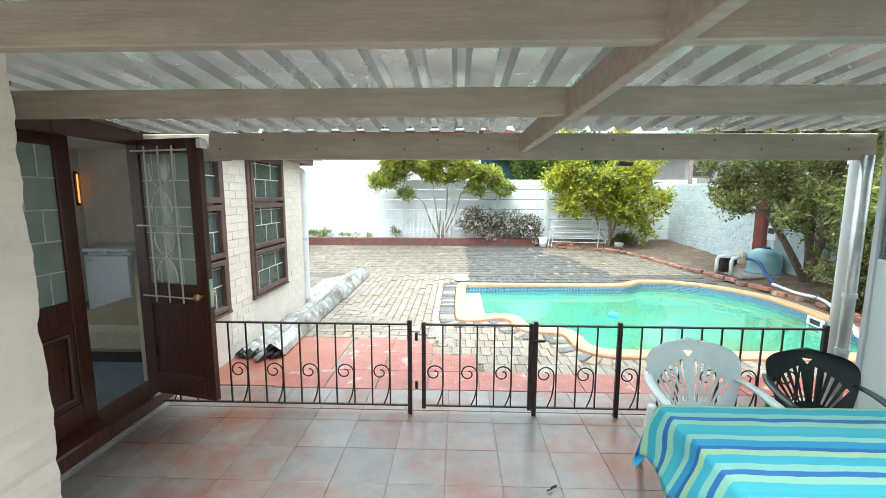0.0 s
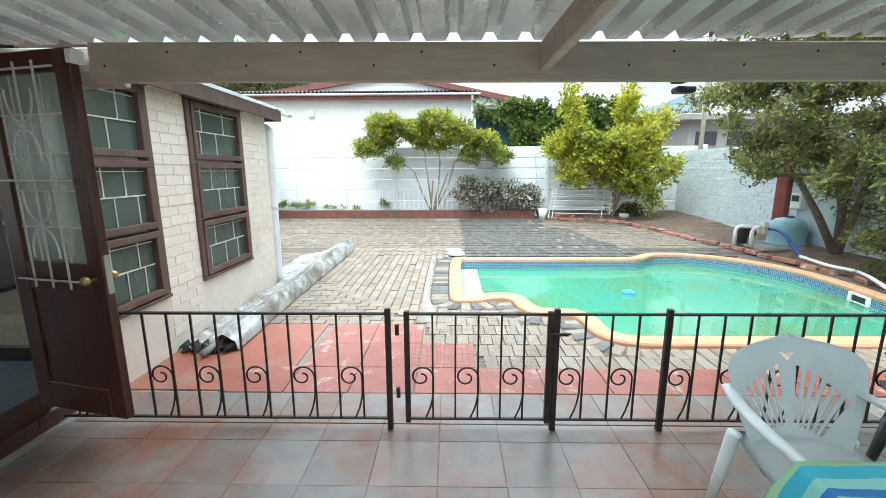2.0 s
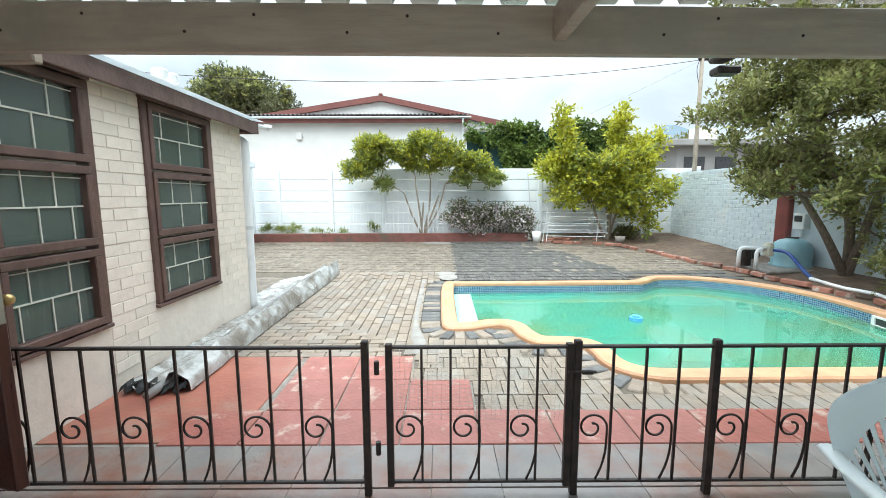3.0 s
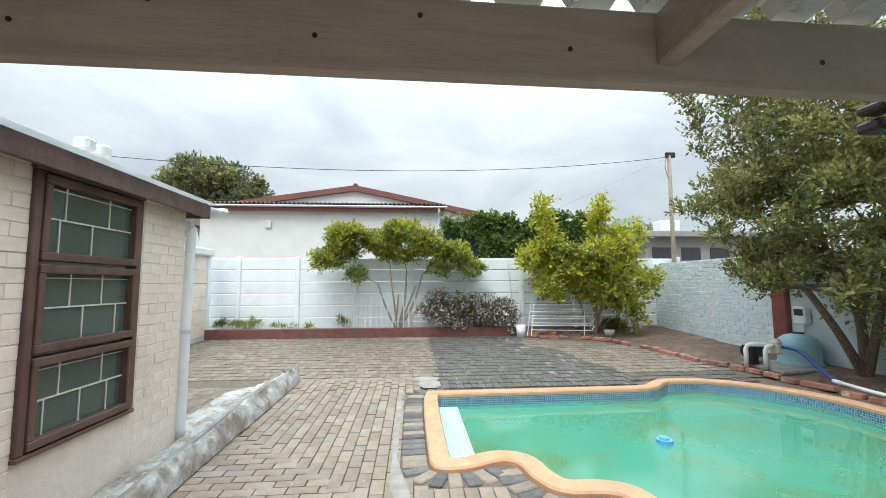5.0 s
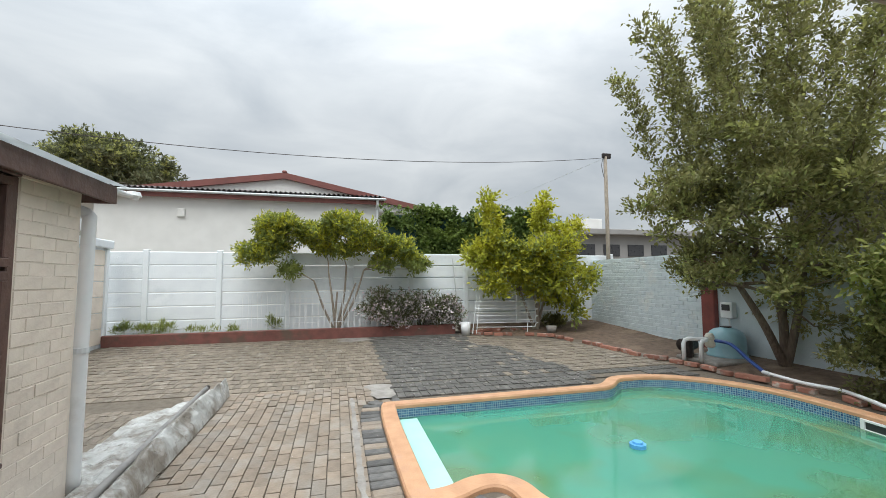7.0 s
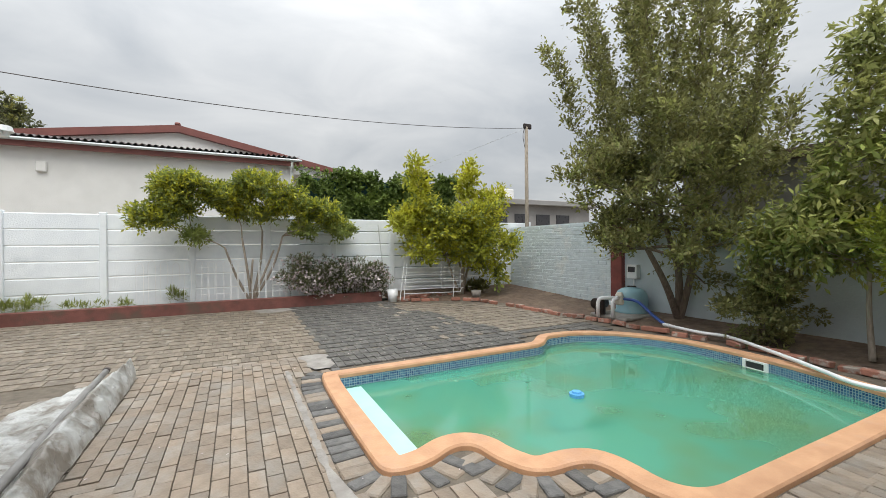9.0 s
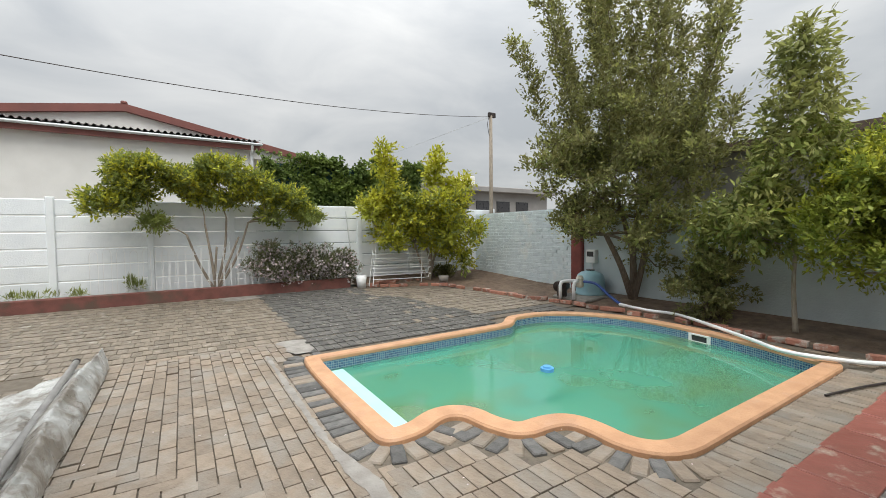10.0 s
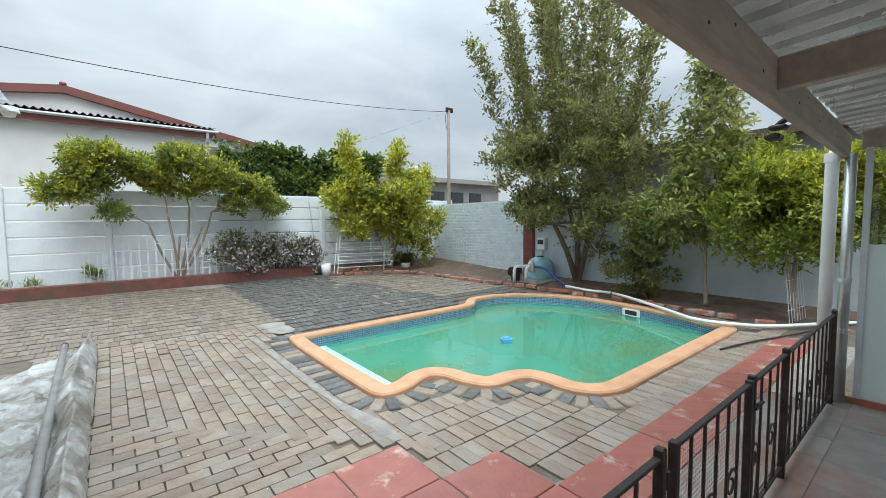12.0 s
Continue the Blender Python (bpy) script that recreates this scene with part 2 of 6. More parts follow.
def box(bm, x0, x1, y0, y1, z0, z1, bevel=0.0):
    got = bmesh.ops.create_cube(bm, size=1.0, matrix=Matrix.Translation(((x0 + x1) / 2, (y0 + y1) / 2, (z0 + z1) / 2)) @ Matrix.Diagonal((x1 - x0, y1 - y0, z1 - z0, 1)))
    if bevel:
        edges = {e for v in got["verts"] for e in v.link_edges}
        bmesh.ops.bevel(bm, geom=list(edges), offset=bevel, segments=1, affect="EDGES")
    return bm


def boxed(*dims, bevel=0.0):
    return box(bmesh.new(), *dims, bevel=bevel)


def rod(bm, p, q, r, r2=None, n=10, caps=True):
    """A straight round bar, tapered where r2 is given."""
    p, q = Vector(p), Vector(q)
    d = q - p
    m = Matrix.Translation((p + q) / 2) @ d.to_track_quat("Z", "Y").to_matrix().to_4x4()
    bmesh.ops.create_cone(bm, cap_ends=caps, segments=n, radius1=r, radius2=r if r2 is None else r2, depth=d.length, matrix=m)
    return bm


def tube(bm, pts, r, n=8, r_end=None):
    """A round tube along a line of points."""
    pts = [Vector(p) for p in pts]
    rings = []
    side = None
    for i, p in enumerate(pts):
        d = (pts[min(i + 1, len(pts) - 1)] - pts[max(i - 1, 0)]).normalized()
        if side is None:
            side = d.orthogonal().normalized()
        side = (side - d * side.dot(d)).normalized()
        up = d.cross(side)
        rr = r if r_end is None else r + (r_end - r) * i / (len(pts) - 1)
        rings.append([bm.verts.new(p + (side * math.cos(a) + up * math.sin(a)) * rr) for a in (2 * math.pi * k / n for k in range(n))])
    for a, b in zip(rings, rings[1:]):
        for k in range(n):
            bm.faces.new((a[k], a[(k + 1) % n], b[(k + 1) % n], b[k]))
    bm.faces.new(rings[0][::-1])
    bm.faces.new(rings[-1])
    return bm


def spline(pts, steps=8):
    """Points along a smooth line through pts."""
    pts = [Vector(p) for p in pts]
    out = []
    for i in range(len(pts) - 1):
        a, b, c, d = pts[max(i - 1, 0)], pts[i], pts[i + 1], pts[min(i + 2, len(pts) - 1)]
        for k in range(steps):
            t = k / steps
            out.append(0.5 * (2 * b + (c - a) * t + (2 * a - 5 * b + 4 * c - d) * t * t + (3 * b - a - 3 * c + d) * t ** 3))
    return out + [pts[-1]]


def wall_x(bm, x0, x1, y0, y1, z0, z1, holes):
    """A wall along y with rectangular openings (y0, y1, z0, z1)."""
    ys = sorted({y0, y1, *(h[0] for h in holes), *(h[1] for h in holes)})
    zs = sorted({z0, z1, *(h[2] for h in holes), *(h[3] for h in holes)})
    for ya, yb in zip(ys, ys[1:]):
        for za, zb in zip(zs, zs[1:]):
            if not any(h[0] <= ya and yb <= h[1] and h[2] <= za and zb <= h[3] for h in holes):
                box(bm, x0, x1, ya, yb, za, zb)
    return bm


def rise(y):
    """The yard climbs gently towards its back wall."""
    return max(0.0, (y - 8.2) * 0.027)


# ---- pool outline ----
def closed_curve(corners, rounds=3):
    pts = [Vector((x, y)) for x, y in corners]
    for _ in range(rounds):
        pts = [q for a, b in zip(pts, pts[1:] + pts[:1]) for q in (a.lerp(b, 0.25), a.lerp(b, 0.75))]
    return pts


def inset(pts, d):
    """The closed line (clockwise seen from above) moved inwards by d."""
    out = []
    for i, p in enumerate(pts):
        t = (pts[(i + 1) % len(pts)] - pts[i - 1]).normalized()
        out.append(p + Vector((t.y, -t.x)) * d)
    return out


POOL = closed_curve([(0.18, 8.06), (0.36, 8.06), (3.1, 8.1), (3.28, 8.12), (3.6, 8.44), (3.85, 8.48), (4.4, 8.44), (5.0, 8.0), (5.36, 7.3), (5.38, 6.5), (5.25, 5.6), (4.95, 4.75), (4.88, 4.57),
                     (4.6, 4.56), (2.2, 4.55), (1.72, 4.55), (1.48, 4.8), (1.5, 5.2), (1.4, 5.3), (1.05, 5.3), (0.92, 5.58), (0.9, 5.82), (0.76, 5.88), (0.5, 5.74), (0.2, 5.74), (0.18, 6.05)])
POOL_IN = inset(POOL, 0.17)


def sheet_with_hole(x0, x1, y0, y1, z, hole):
    bm = bmesh.new()
    outer = [bm.verts.new((x, y, z)) for x, y in ((x0, y0), (x1, y0), (x1, y1), (x0, y1))]
    inner = [bm.verts.new((p.x, p.y, z)) for p in hole]
    edges = [bm.edges.new((c[i], c[(i + 1) % len(c)])) for c in (outer, inner) for i in range(len(c))]
    bmesh.ops.triangle_fill(bm, edges=edges, use_beauty=True)
    bmesh.ops.recalc_face_normals(bm, faces=bm.faces)
    if bm.faces and sum(f.normal.z for f in bm.faces) < 0:
        bmesh.ops.reverse_faces(bm, faces=bm.faces)
    return bm


def in_pool(x, y, line):
    hit = False
    for a, b in zip(line, line[1:] + line[:1]):
        if (a.y > y) != (b.y > y) and x < (b.x - a.x) * (y - a.y) / (b.y - a.y) + a.x:
            hit = not hit
    return hit


# ---- large structure ----
ground = part("ground", sheet_with_hole(-400, 400, -400, 400, -0.016, inset(POOL, 0.1)), M["sand"])
tagged(ground, "sandy earth under the paving of the yard", "ground", kind="structure")

# yard paving bed behind the pool, climbing to the back wall
bm = bmesh.new()
vs = [bm.verts.new(v) for v in ((-5.0, 8.2, -0.02), (7.0, 8.2, -0.02), (7.0, 8.56, 0.0), (-5.0, 8.56, 0.0), (7.0, 13.4, rise(13.4) - 0.008), (-5.0, 13.4, rise(13.4) - 0.008))]
bm.faces.new((vs[3], vs[2], vs[4], vs[5]))
bed = tagged(part("pavement_bed", bm, M["sand"]), "sandy bed under the old brick paving", "paving", kind="structure")

# patio slab and floor
floor = tagged(part("floor", boxed(-2.3, 3.1, -2.5, 3.46, -0.12, -0.004), M["grout"]), "grouted patio floor of mottled slate tiles", "floor", kind="structure")

# house wall beside the patio and the yard
DOOR = (2.36, 3.62, 0.1, 2.09)
WIN1, WIN2 = (3.70, 4.44, 0.51, 2.10), (4.91, 5.85, 0.51, 2.10)
wall_west = tagged(part("wall_west", wall_x(bmesh.new(), -2.34, -2.10, -2.5, 6.5, -0.1, 2.3, [DOOR, WIN1, WIN2]), M["cream"]), "cream painted brick house wall with brown windows", "wall", kind="structure")
wall_gable = tagged(part("wall_gable", boxed(-5.2, -2.34, 6.26, 6.5, -0.1, 2.3), M["cream"]), "cream painted end wall of the house", "wall", kind="structure")
# opening added out of sight so daylight reaches the freezer front
wall_room_back = tagged(part("wall_room_back", wall_x(bmesh.new(), -5.4, -5.2, -2.5, 6.5, -0.1, 2.36, [(0.6, 4.4, 0.7, 2.1)]), M["plaster_in"]), "plaster wall of the dim room with an added unseen opening", "wall", kind="structure")
# almost wholly open, likewise added unseen to brighten the room
wall_room_side = tagged(part("wall_room_side", box(box(box(boxed(-5.2, -2.34, -2.5, -2.3, -0.1, 0.2), -5.2, -2.34, -2.5, -2.3, 2.25, 2.6), -5.2, -5.0, -2.5, -2.3, 0.2, 2.25), -2.6, -2.34, -2.5, -2.3, 0.2, 2.25), M["plaster_in"]), "plaster wall of the dim room with an added unseen opening", "wall", kind="structure")
room_floor = tagged(part("room_floor", boxed(-5.2, -2.34, -2.3, 6.26, -0.05, 0.1), M["carpet"]), "blue grey floor of the dim room", "floor", kind="structure")
room_ceiling = tagged(part("room_ceiling", boxed(-5.2, -2.34, -2.3, 6.26, 2.3, 2.36), M["plaster_in"]), "pale ceiling of the dim room", "ceiling", kind="structure")
# unseen closing wall, kept low so sky light enters from behind
wall_south = tagged(part("wall_south", boxed(-2.34, 6.98, -2.9, -2.7, -0.1, 1.0), M["cream"]), "low cream plastered wall added out of view behind the patio", "wall", kind="structure")

# back and side boundary walls, plain bodies behind their panels
bed_front = 13.02
bed_kerb = tagged(part("bed_kerb", boxed(-4.95, 2.55, bed_front - 0.1, bed_front + 0.02, rise(13) - 0.05, 0.36, bevel=0.015), M["kerb_red"]), "low oxide-red kerb along the back flower bed", "kerb", kind="structure")
bed_soil = tagged(part("bed_soil", boxed(-4.95, 2.55, bed_front + 0.02, 13.33, 0.0, 0.32), M["soil"]), "narrow raised soil bed under the back wall", "soil", kind="structure")


def panel_wall(name, x0, bays, y, z0, courses, group_label):
    """A precast wall along x: slotted posts with stacked panels."""
    wall = thing(name, group_label, "boundary wall", kind="structure", at=(x0, y, z0))
    bay, h = 1.47, 0.305
    slab = bmesh.new()
    box(slab, 0.045, bay - 0.045, -0.025, 0.025, 0.006, h - 0.006, bevel=0.014)
    slab_me = bpy.data.meshes.new("panel")
    slab.to_mesh(slab_me)
    slab.free()
    post = bmesh.new()
    box(post, -0.06, 0.06, -0.06, 0.06, -0.1, courses * h + 0.035, bevel=0.012)
    post_me = bpy.data.meshes.new("post")
    post.to_mesh(post_me)
    post.free()
    for i in range(bays + 1):
        place_mesh("post", post_me, M["white_paint"], wall, at=Matrix.Translation((x0 + i * bay, y, z0)))
    for i in range(bays):
        for k in range(courses):
            place_mesh("panel", slab_me, M["white_paint"], wall, at=Matrix.Translation((x0 + i * bay, y + random.uniform(-0.004, 0.004), z0 + k * h)))
    return wall


wall_north = panel_wall("wall_north", -5.85, 9, 13.4, 0.3, 6, "white painted precast panel wall with square posts")

# side wall behind the house, with a thick cap
side = thing("wall_side", "white panel side wall with a thick cap", "boundary wall", kind="structure", at=(-5.0, 10, 0))
part("wall_body", boxed(-5.12, -4.98, 6.5, 13.0, -0.1, 2.15), M["white_paint"], side)
part("wall_cap", boxed(-5.2, -4.86, 6.5, 13.1, 2.15, 2.32, bevel=0.02), M["white_paint"], side)
for k in range(6):
    part("panel", boxed(-4.98, -4.955, 11.8, 12.95, 0.2 + k * 0.32, 0.505 + k * 0.32, bevel=0.006), M["cream"], side)
part("post", boxed(-5.02, -4.92, 12.95, 13.07, 0.0, 2.15, bevel=0.01), M["white_paint"], side)

# east wall: painted brick towards the back; beyond the maroon pillar smooth, its shade put into the paint colour
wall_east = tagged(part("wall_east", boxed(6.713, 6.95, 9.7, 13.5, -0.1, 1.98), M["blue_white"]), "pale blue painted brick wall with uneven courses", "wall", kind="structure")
wall_east_2 = tagged(part("wall_east_2", boxed(6.78, 6.98, -2.7, 9.4, -0.1, 1.95), M["blue_shaded"]), "pale blue plastered wall in the shade of trees", "wall", kind="structure")
pillar = tagged(part("pillar", boxed(6.68, 6.9, 9.4, 9.7, -0.1, 1.9, bevel=0.02), M["maroon"]), "maroon painted square gate pillar beside the wall", "pillar", kind="structure")
M["brick_blue"] = material("pale_painted_brick", (0.68, 0.75, 0.77), (0.6, 0.67, 0.7), rough=0.7, scale=6, bump=0.4, bump_scale=30, vary=0.05, stain=(0.76, 0.77, 0.75), stain_scale=1.3, islands=True)
bricks = bmesh.new()
for c in range(22):
    for k in range(18):
        y = 9.7 + 0.225 * k - (0.11 if c % 2 else 0) + random.uniform(-0.008, 0.008)
        dz, dx = random.uniform(-0.006, 0.006), random.uniform(-0.007, 0.004)
        box(bricks, 6.706 + dx, 6.73, max(y + 0.004, 9.71), min(y + 0.221, 13.36), 0.03 + c * 0.088 + dz, 0.112 + c * 0.088 + dz * 0.3, bevel=0.006)
tagged(part("brickwork", bricks, M["brick_blue"], wall_east), kind="stuff")
soil_east = bmesh.new()
vs = [soil_east.verts.new(v) for v in ((5.45, 2.5, -0.03), (6.78, 2.5, 0.1), (6.78, 9.4, 0.12), (6.72, 13.4, 0.3), (2.6, 13.4, 0.3), (2.75, 12.75, 0.1), (4.5, 12.1, 0.08), (5.0, 10.2, 0.03), (5.45, 8.9, 0.0), (5.6, 7.4, -0.03), (5.6, 5.5, -0.03))]
soil_east.faces.new(vs)
bmesh.ops.triangulate(soil_east, faces=soil_east.faces)
bmesh.ops.subdivide_edges(soil_east, edges=soil_east.edges, cuts=5, use_grid_fill=True)
for v in soil_east.verts:
    v.co.z += 0.035 * noise.noise(v.co * 1.7) + 0.012 * noise.noise(v.co * 6)
soil = tagged(part("soil_bed", soil_east, M["soil"]), "dry brown soil bed along the wall and corner", "soil", kind="structure")

# ---- patio roof ----
def sheet_z(y):
    return 2.09 + 0.068 * (3.38 - y)


roof = thing("patio_roof", "lean-to patio roof of ribbed metal on painted beams", "roof", kind="structure", at=(0, 3.38, 2.1))
bm = boxed(-1.5, 3.02, 3.323, 3.373, 1.9, 2.075, bevel=0.006)
box(bm, -1.5, 3.02, 3.373, 3.38, 1.925, 1.94)
for v in bm.verts:
    v.co.y += 0.024 * v.co.x
part("front_beam", bm, M["beam"], roof, "weathered cream beam with nail holes")
part("beam_end", boxed(-2.1, -1.44, 3.42, 3.465, 1.9, 2.09, bevel=0.006), M["beam"], roof, "short lapped beam length at the wall")
for k in range(15):
    x = -1.4 + 0.3 * k + random.uniform(-0.05, 0.05)
    part("nail", rod(bmesh.new(), (x, 3.321 + 0.024 * x, 1.97 + (0.06 if k % 2 else 0)), (x, 3.325 + 0.024 * x, 1.97 + (0.06 if k % 2 else 0)), 0.006, n=8), M["iron"], roof)
for y in (2.45, 1.68, 1.24):
    part("purlin", boxed(-2.1, 3.05, y - 0.025, y + 0.025, sheet_z(y) - 0.13, sheet_z(y) - 0.004, bevel=0.005), M["beam"], roof)
bm = bmesh.new()
box(bm, 0.615, 0.665, 1.2, 3.34, -0.075, 0.05, bevel=0.005)
for v in bm.verts:
    v.co.z += sheet_z(v.co.y) - 0.075
    v.co.x += 0.085 * (3.34 - v.co.y)
part("rafter", bm, M["beam"], roof)
bm = bmesh.new()
box(bm, 3.0, 3.06, 1.2, 3.34, -0.13, 0.0, bevel=0.005)
for v in bm.verts:
    v.co.z += sheet_z(v.co.y)
part("side_rail", bm, M["beam"], roof)
rib = 0.1715


def rib_sheet(x0, ribs, y0, y1):
    """One ribbed sheet: flat pans with raised trapezoid ribs."""
    bm = bmesh.new()
    line = []
    for i in range(ribs):
        b = x0 + i * rib
        line += [(b, 0.0), (b + 0.095, 0.0), (b + 0.115, 0.036), (b + 0.15, 0.036)]
    line.append((x0 + ribs * rib, 0.0))
    rows = []
    for y in (y0, (y0 + y1) / 2, y1):
        rows.append([bm.verts.new((x, y, sheet_z(y) + z)) for x, z in line])
    for a, b in zip(rows, rows[1:]):
        for k in range(len(line) - 1):
            bm.faces.new((a[k], a[k + 1], b[k + 1], b[k]))
    bmesh.ops.solidify(bm, geom=bm.faces[:], thickness=0.0015)
    return bm


# sheets stop short at y 1.18, out of view, to let sky light in
for i in range(8):
    part("roof_sheet", rib_sheet(-2.32 + i * rib * 4, 4, 1.18, 3.375), M["roof_metal"], roof)

# end post, downpipe and screen at the patio's east side
post_east = thing("patio_post", "grey galvanised round post at the patio corner", "post", kind="structure", at=(2.96, 3.39, 0))
part("post_tube", rod(bmesh.new(), (2.96, 3.385, 0), (2.96, 3.385, 1.93), 0.036, n=16), M["zinc"], post_east, smooth=True)
for z in (0.55, 0.95):
    part("pipe_clip", rod(bmesh.new(), (2.96, 3.385, z), (2.96, 3.385, z + 0.03), 0.042, n=16), M["gutter"], post_east)
pipe = thing("downpipe", "white plastic downpipe beside the patio post", "downpipe", at=(3.0, 3.497, 0))
part("pipe", tube(bmesh.new(), [(3.0, 3.497, 0.0), (3.0, 3.497, 1.9), (2.99, 3.47, 1.97)], 0.043, 14), M["pvc"], pipe, smooth=True)
part("collar", rod(bmesh.new(), (3.0, 3.497, 1.88), (3.0, 3.497, 1.95), 0.052, n=14), M["pvc"], pipe)
M["screen_panel"] = material("milky_screen_sheet", (0.42, 0.45, 0.45), (0.36, 0.39, 0.39), rough=0.4, scale=3, stain=(0.48, 0.5, 0.48), stain_scale=1.5)
sp = M["screen_panel"].node_tree
sthru, smix = sp.nodes.new("ShaderNodeBsdfTranslucent"), sp.nodes.new("ShaderNodeMixShader")
sthru.inputs["Color"].default_value = (0.85, 0.9, 0.88, 1)
smix.inputs[0].default_value = 0.55
sp.links.new(sp.nodes["Principled BSDF"].outputs[0], smix.inputs[1])
sp.links.new(sthru.outputs[0], smix.inputs[2])
sp.links.new(smix.outputs[0], sp.nodes["Material Output"].inputs["Surface"])
screen = thing("patio_screen", "side screen of milky sheet below a clear pane", "screen", kind="structure", at=(3.02, 1.5, 0))
part("board", boxed(3.0, 3.02, -2.5, 3.28, 0.04, 1.24), M["screen_panel"], screen)
pane = part("pane", boxed(3.005, 3.013, -2.5, 3.28, 1.245, 1.97), M["glass"], screen)
pane.visible_shadow = False
for y in (3.29, 1.6, -0.1, -1.8):
    part("stile", boxed(2.985, 3.035, y - 0.02, y + 0.02, 0.0, 1.97, bevel=0.004), M["gutter"], screen)
part("plinth", boxed(2.98, 3.1, -2.5, 3.4, -0.02, 0.05), M["red_floor"], screen, "red painted kerb under the screen")

# ---- pool ----
N = len(POOL)
pool = thing("pool", "kidney-edged swimming pool of cloudy green water", "pool", kind="structure", at=(2.7, 6.4, -1.2))


def band(lines, closed=True):
    """Faces between closed lines of points, each given with its height."""
    bm = bmesh.new()
    rows = [[bm.verts.new((p.x, p.y, z)) for p in pts] for pts, z in lines]
    for a, b in zip(rows, rows[1:]):
        for k in range(len(a)):
            j = (k + 1) % len(a)
            bm.faces.new((a[k], a[j], b[j], b[k]))
    return bm, rows


def mosaic():
    """Small glazed squares of several blues with pale joints."""
    m = bpy.data.materials.new("blue_mosaic")
    m.use_nodes = True
    n, l = m.node_tree.nodes, m.node_tree.links
    p = n["Principled BSDF"]
    uv = n.new("ShaderNodeUVMap")
    uv.uv_map = "run"
    grid = n.new("ShaderNodeTexBrick")
    grid.offset = 0.0
    grid.inputs["Color1"].default_value, grid.inputs["Color2"].default_value, grid.inputs["Mortar"].default_value = (0.015, 0.06, 0.18, 1), (0.09, 0.24, 0.38, 1), (0.3, 0.4, 0.45, 1)
    grid.inputs["Scale"].default_value, grid.inputs["Mortar Size"].default_value = 1.0, 0.0035
    grid.inputs["Brick Width"].default_value, grid.inputs["Row Height"].default_value = 0.028, 0.028
    grid.inputs["Bias"].default_value = -0.1
    l.new(uv.outputs["UV"], grid.inputs["Vector"])
    l.new(grid.outputs["Color"], p.inputs["Base Color"])
    p.inputs["Roughness"].default_value = 0.2
    return m


bm, rows = band([(POOL_IN, 0.0), (POOL_IN, -0.17)])
uv = bm.loops.layers.uv.new("run")
run = [0.0]
for a, b in zip(POOL_IN, POOL_IN[1:] + POOL_IN[:1]):
    run.append(run[-1] + (b - a).length)
bm.faces.ensure_lookup_table()
for k, f in enumerate(bm.faces):
    for loop, (u, z) in zip(f.loops, ((run[k], 0.0), (run[k + 1], 0.0), (run[k + 1], -0.17), (run[k], -0.17))):
        loop[uv].uv = (u, z)
part("tile_band", bm, mosaic(), pool, "band of small blue mosaic tiles")
bm, rows = band([(inset(POOL, 0.165), -0.165), (inset(POOL, 0.18), -1.3)])
bmesh.ops.triangle_fill(bm, edges=[e for e in bm.edges if all(abs(v.co.z + 1.3) < 1e-4 for v in e.verts)])
part("basin", bm, M["pool_shell"], pool, "pale plastered basin with algae stains")
# shallow ledge along the pool's west side and the corner step
bm = bmesh.new()
box(bm, 0.33, 0.63, 6.0, 7.84, -1.2, -0.116, bevel=0.01)
part("ledge", bm, M["pool_step"], pool, "white plastered entry ledge")
part("corner_step", boxed(3.55, 4.5, 7.75, 8.3, -1.2, -0.26, bevel=0.03), M["pool_shell"], pool)
bm = bmesh.new()
ring = [bm.verts.new((p.x, p.y, -0.12)) for p in inset(POOL, 0.155)]
bmesh.ops.triangle_fill(bm, edges=[bm.edges.new((ring[i], ring[(i + 1) % len(ring)])) for i in range(len(ring))])
bmesh.ops.recalc_face_normals(bm, faces=bm.faces)
if sum(f.normal.z for f in bm.faces) < 0:
    bmesh.ops.reverse_faces(bm, faces=bm.faces)
water = tagged(part("water", bm, M["water"]), "still cloudy green pool water with soft ripples", "water", kind="structure")
# coping in cast lengths
outer, inner = POOL, inset(POOL, 0.175)
seams = list(range(0, N, 9)) + [N]
for a, b in zip(seams, seams[1:]):
    if b - a < 3:
        continue
    bm = bmesh.new()
    prev = None
    for k in range(a, b + 1):
        o, i = outer[k % N], inner[k % N]
        oo, ii = o.lerp(i, 0.07), o.lerp(i, 0.93)
        sec = [bm.verts.new(v) for v in ((o.x, o.y, -0.03), (o.x, o.y, 0.018), (oo.x, oo.y, 0.034), (ii.x, ii.y, 0.04), (i.x, i.y, 0.022), (i.x, i.y, -0.012))]
        if prev:
            for q in range(6):
                bm.faces.new((prev[q], prev[(q + 1) % 6], sec[(q + 1) % 6], sec[q]))
        else:
            bm.faces.new(sec)
        prev = sec
    bm.faces.new(prev[::-1])
    bmesh.ops.recalc_face_normals(bm, faces=bm.faces)
    part("coping_stone", bm, M["coping"], pool, smooth=False)

# ---- neighbour's house ----
M["roof_red"] = material("oxide_red_roof_trim", (0.23, 0.08, 0.065), (0.18, 0.065, 0.055), rough=0.6, scale=2)
M["far_black"] = material("eave_shadow_black", (0.03, 0.028, 0.026), rough=0.8)
M["roof_sheet"] = material("old_corrugated_sheet", (0.16, 0.13, 0.125), (0.1, 0.09, 0.085), rough=0.6, scale=3)
nb = thing("neighbour_house", "low white plastered house with maroon-edged roof", "house", at=(-4, 19, 0))
part("wall", boxed(-7.3, 1.05, 17.2, 24.0, -0.1, 4.12), M["nb_white"], nb)
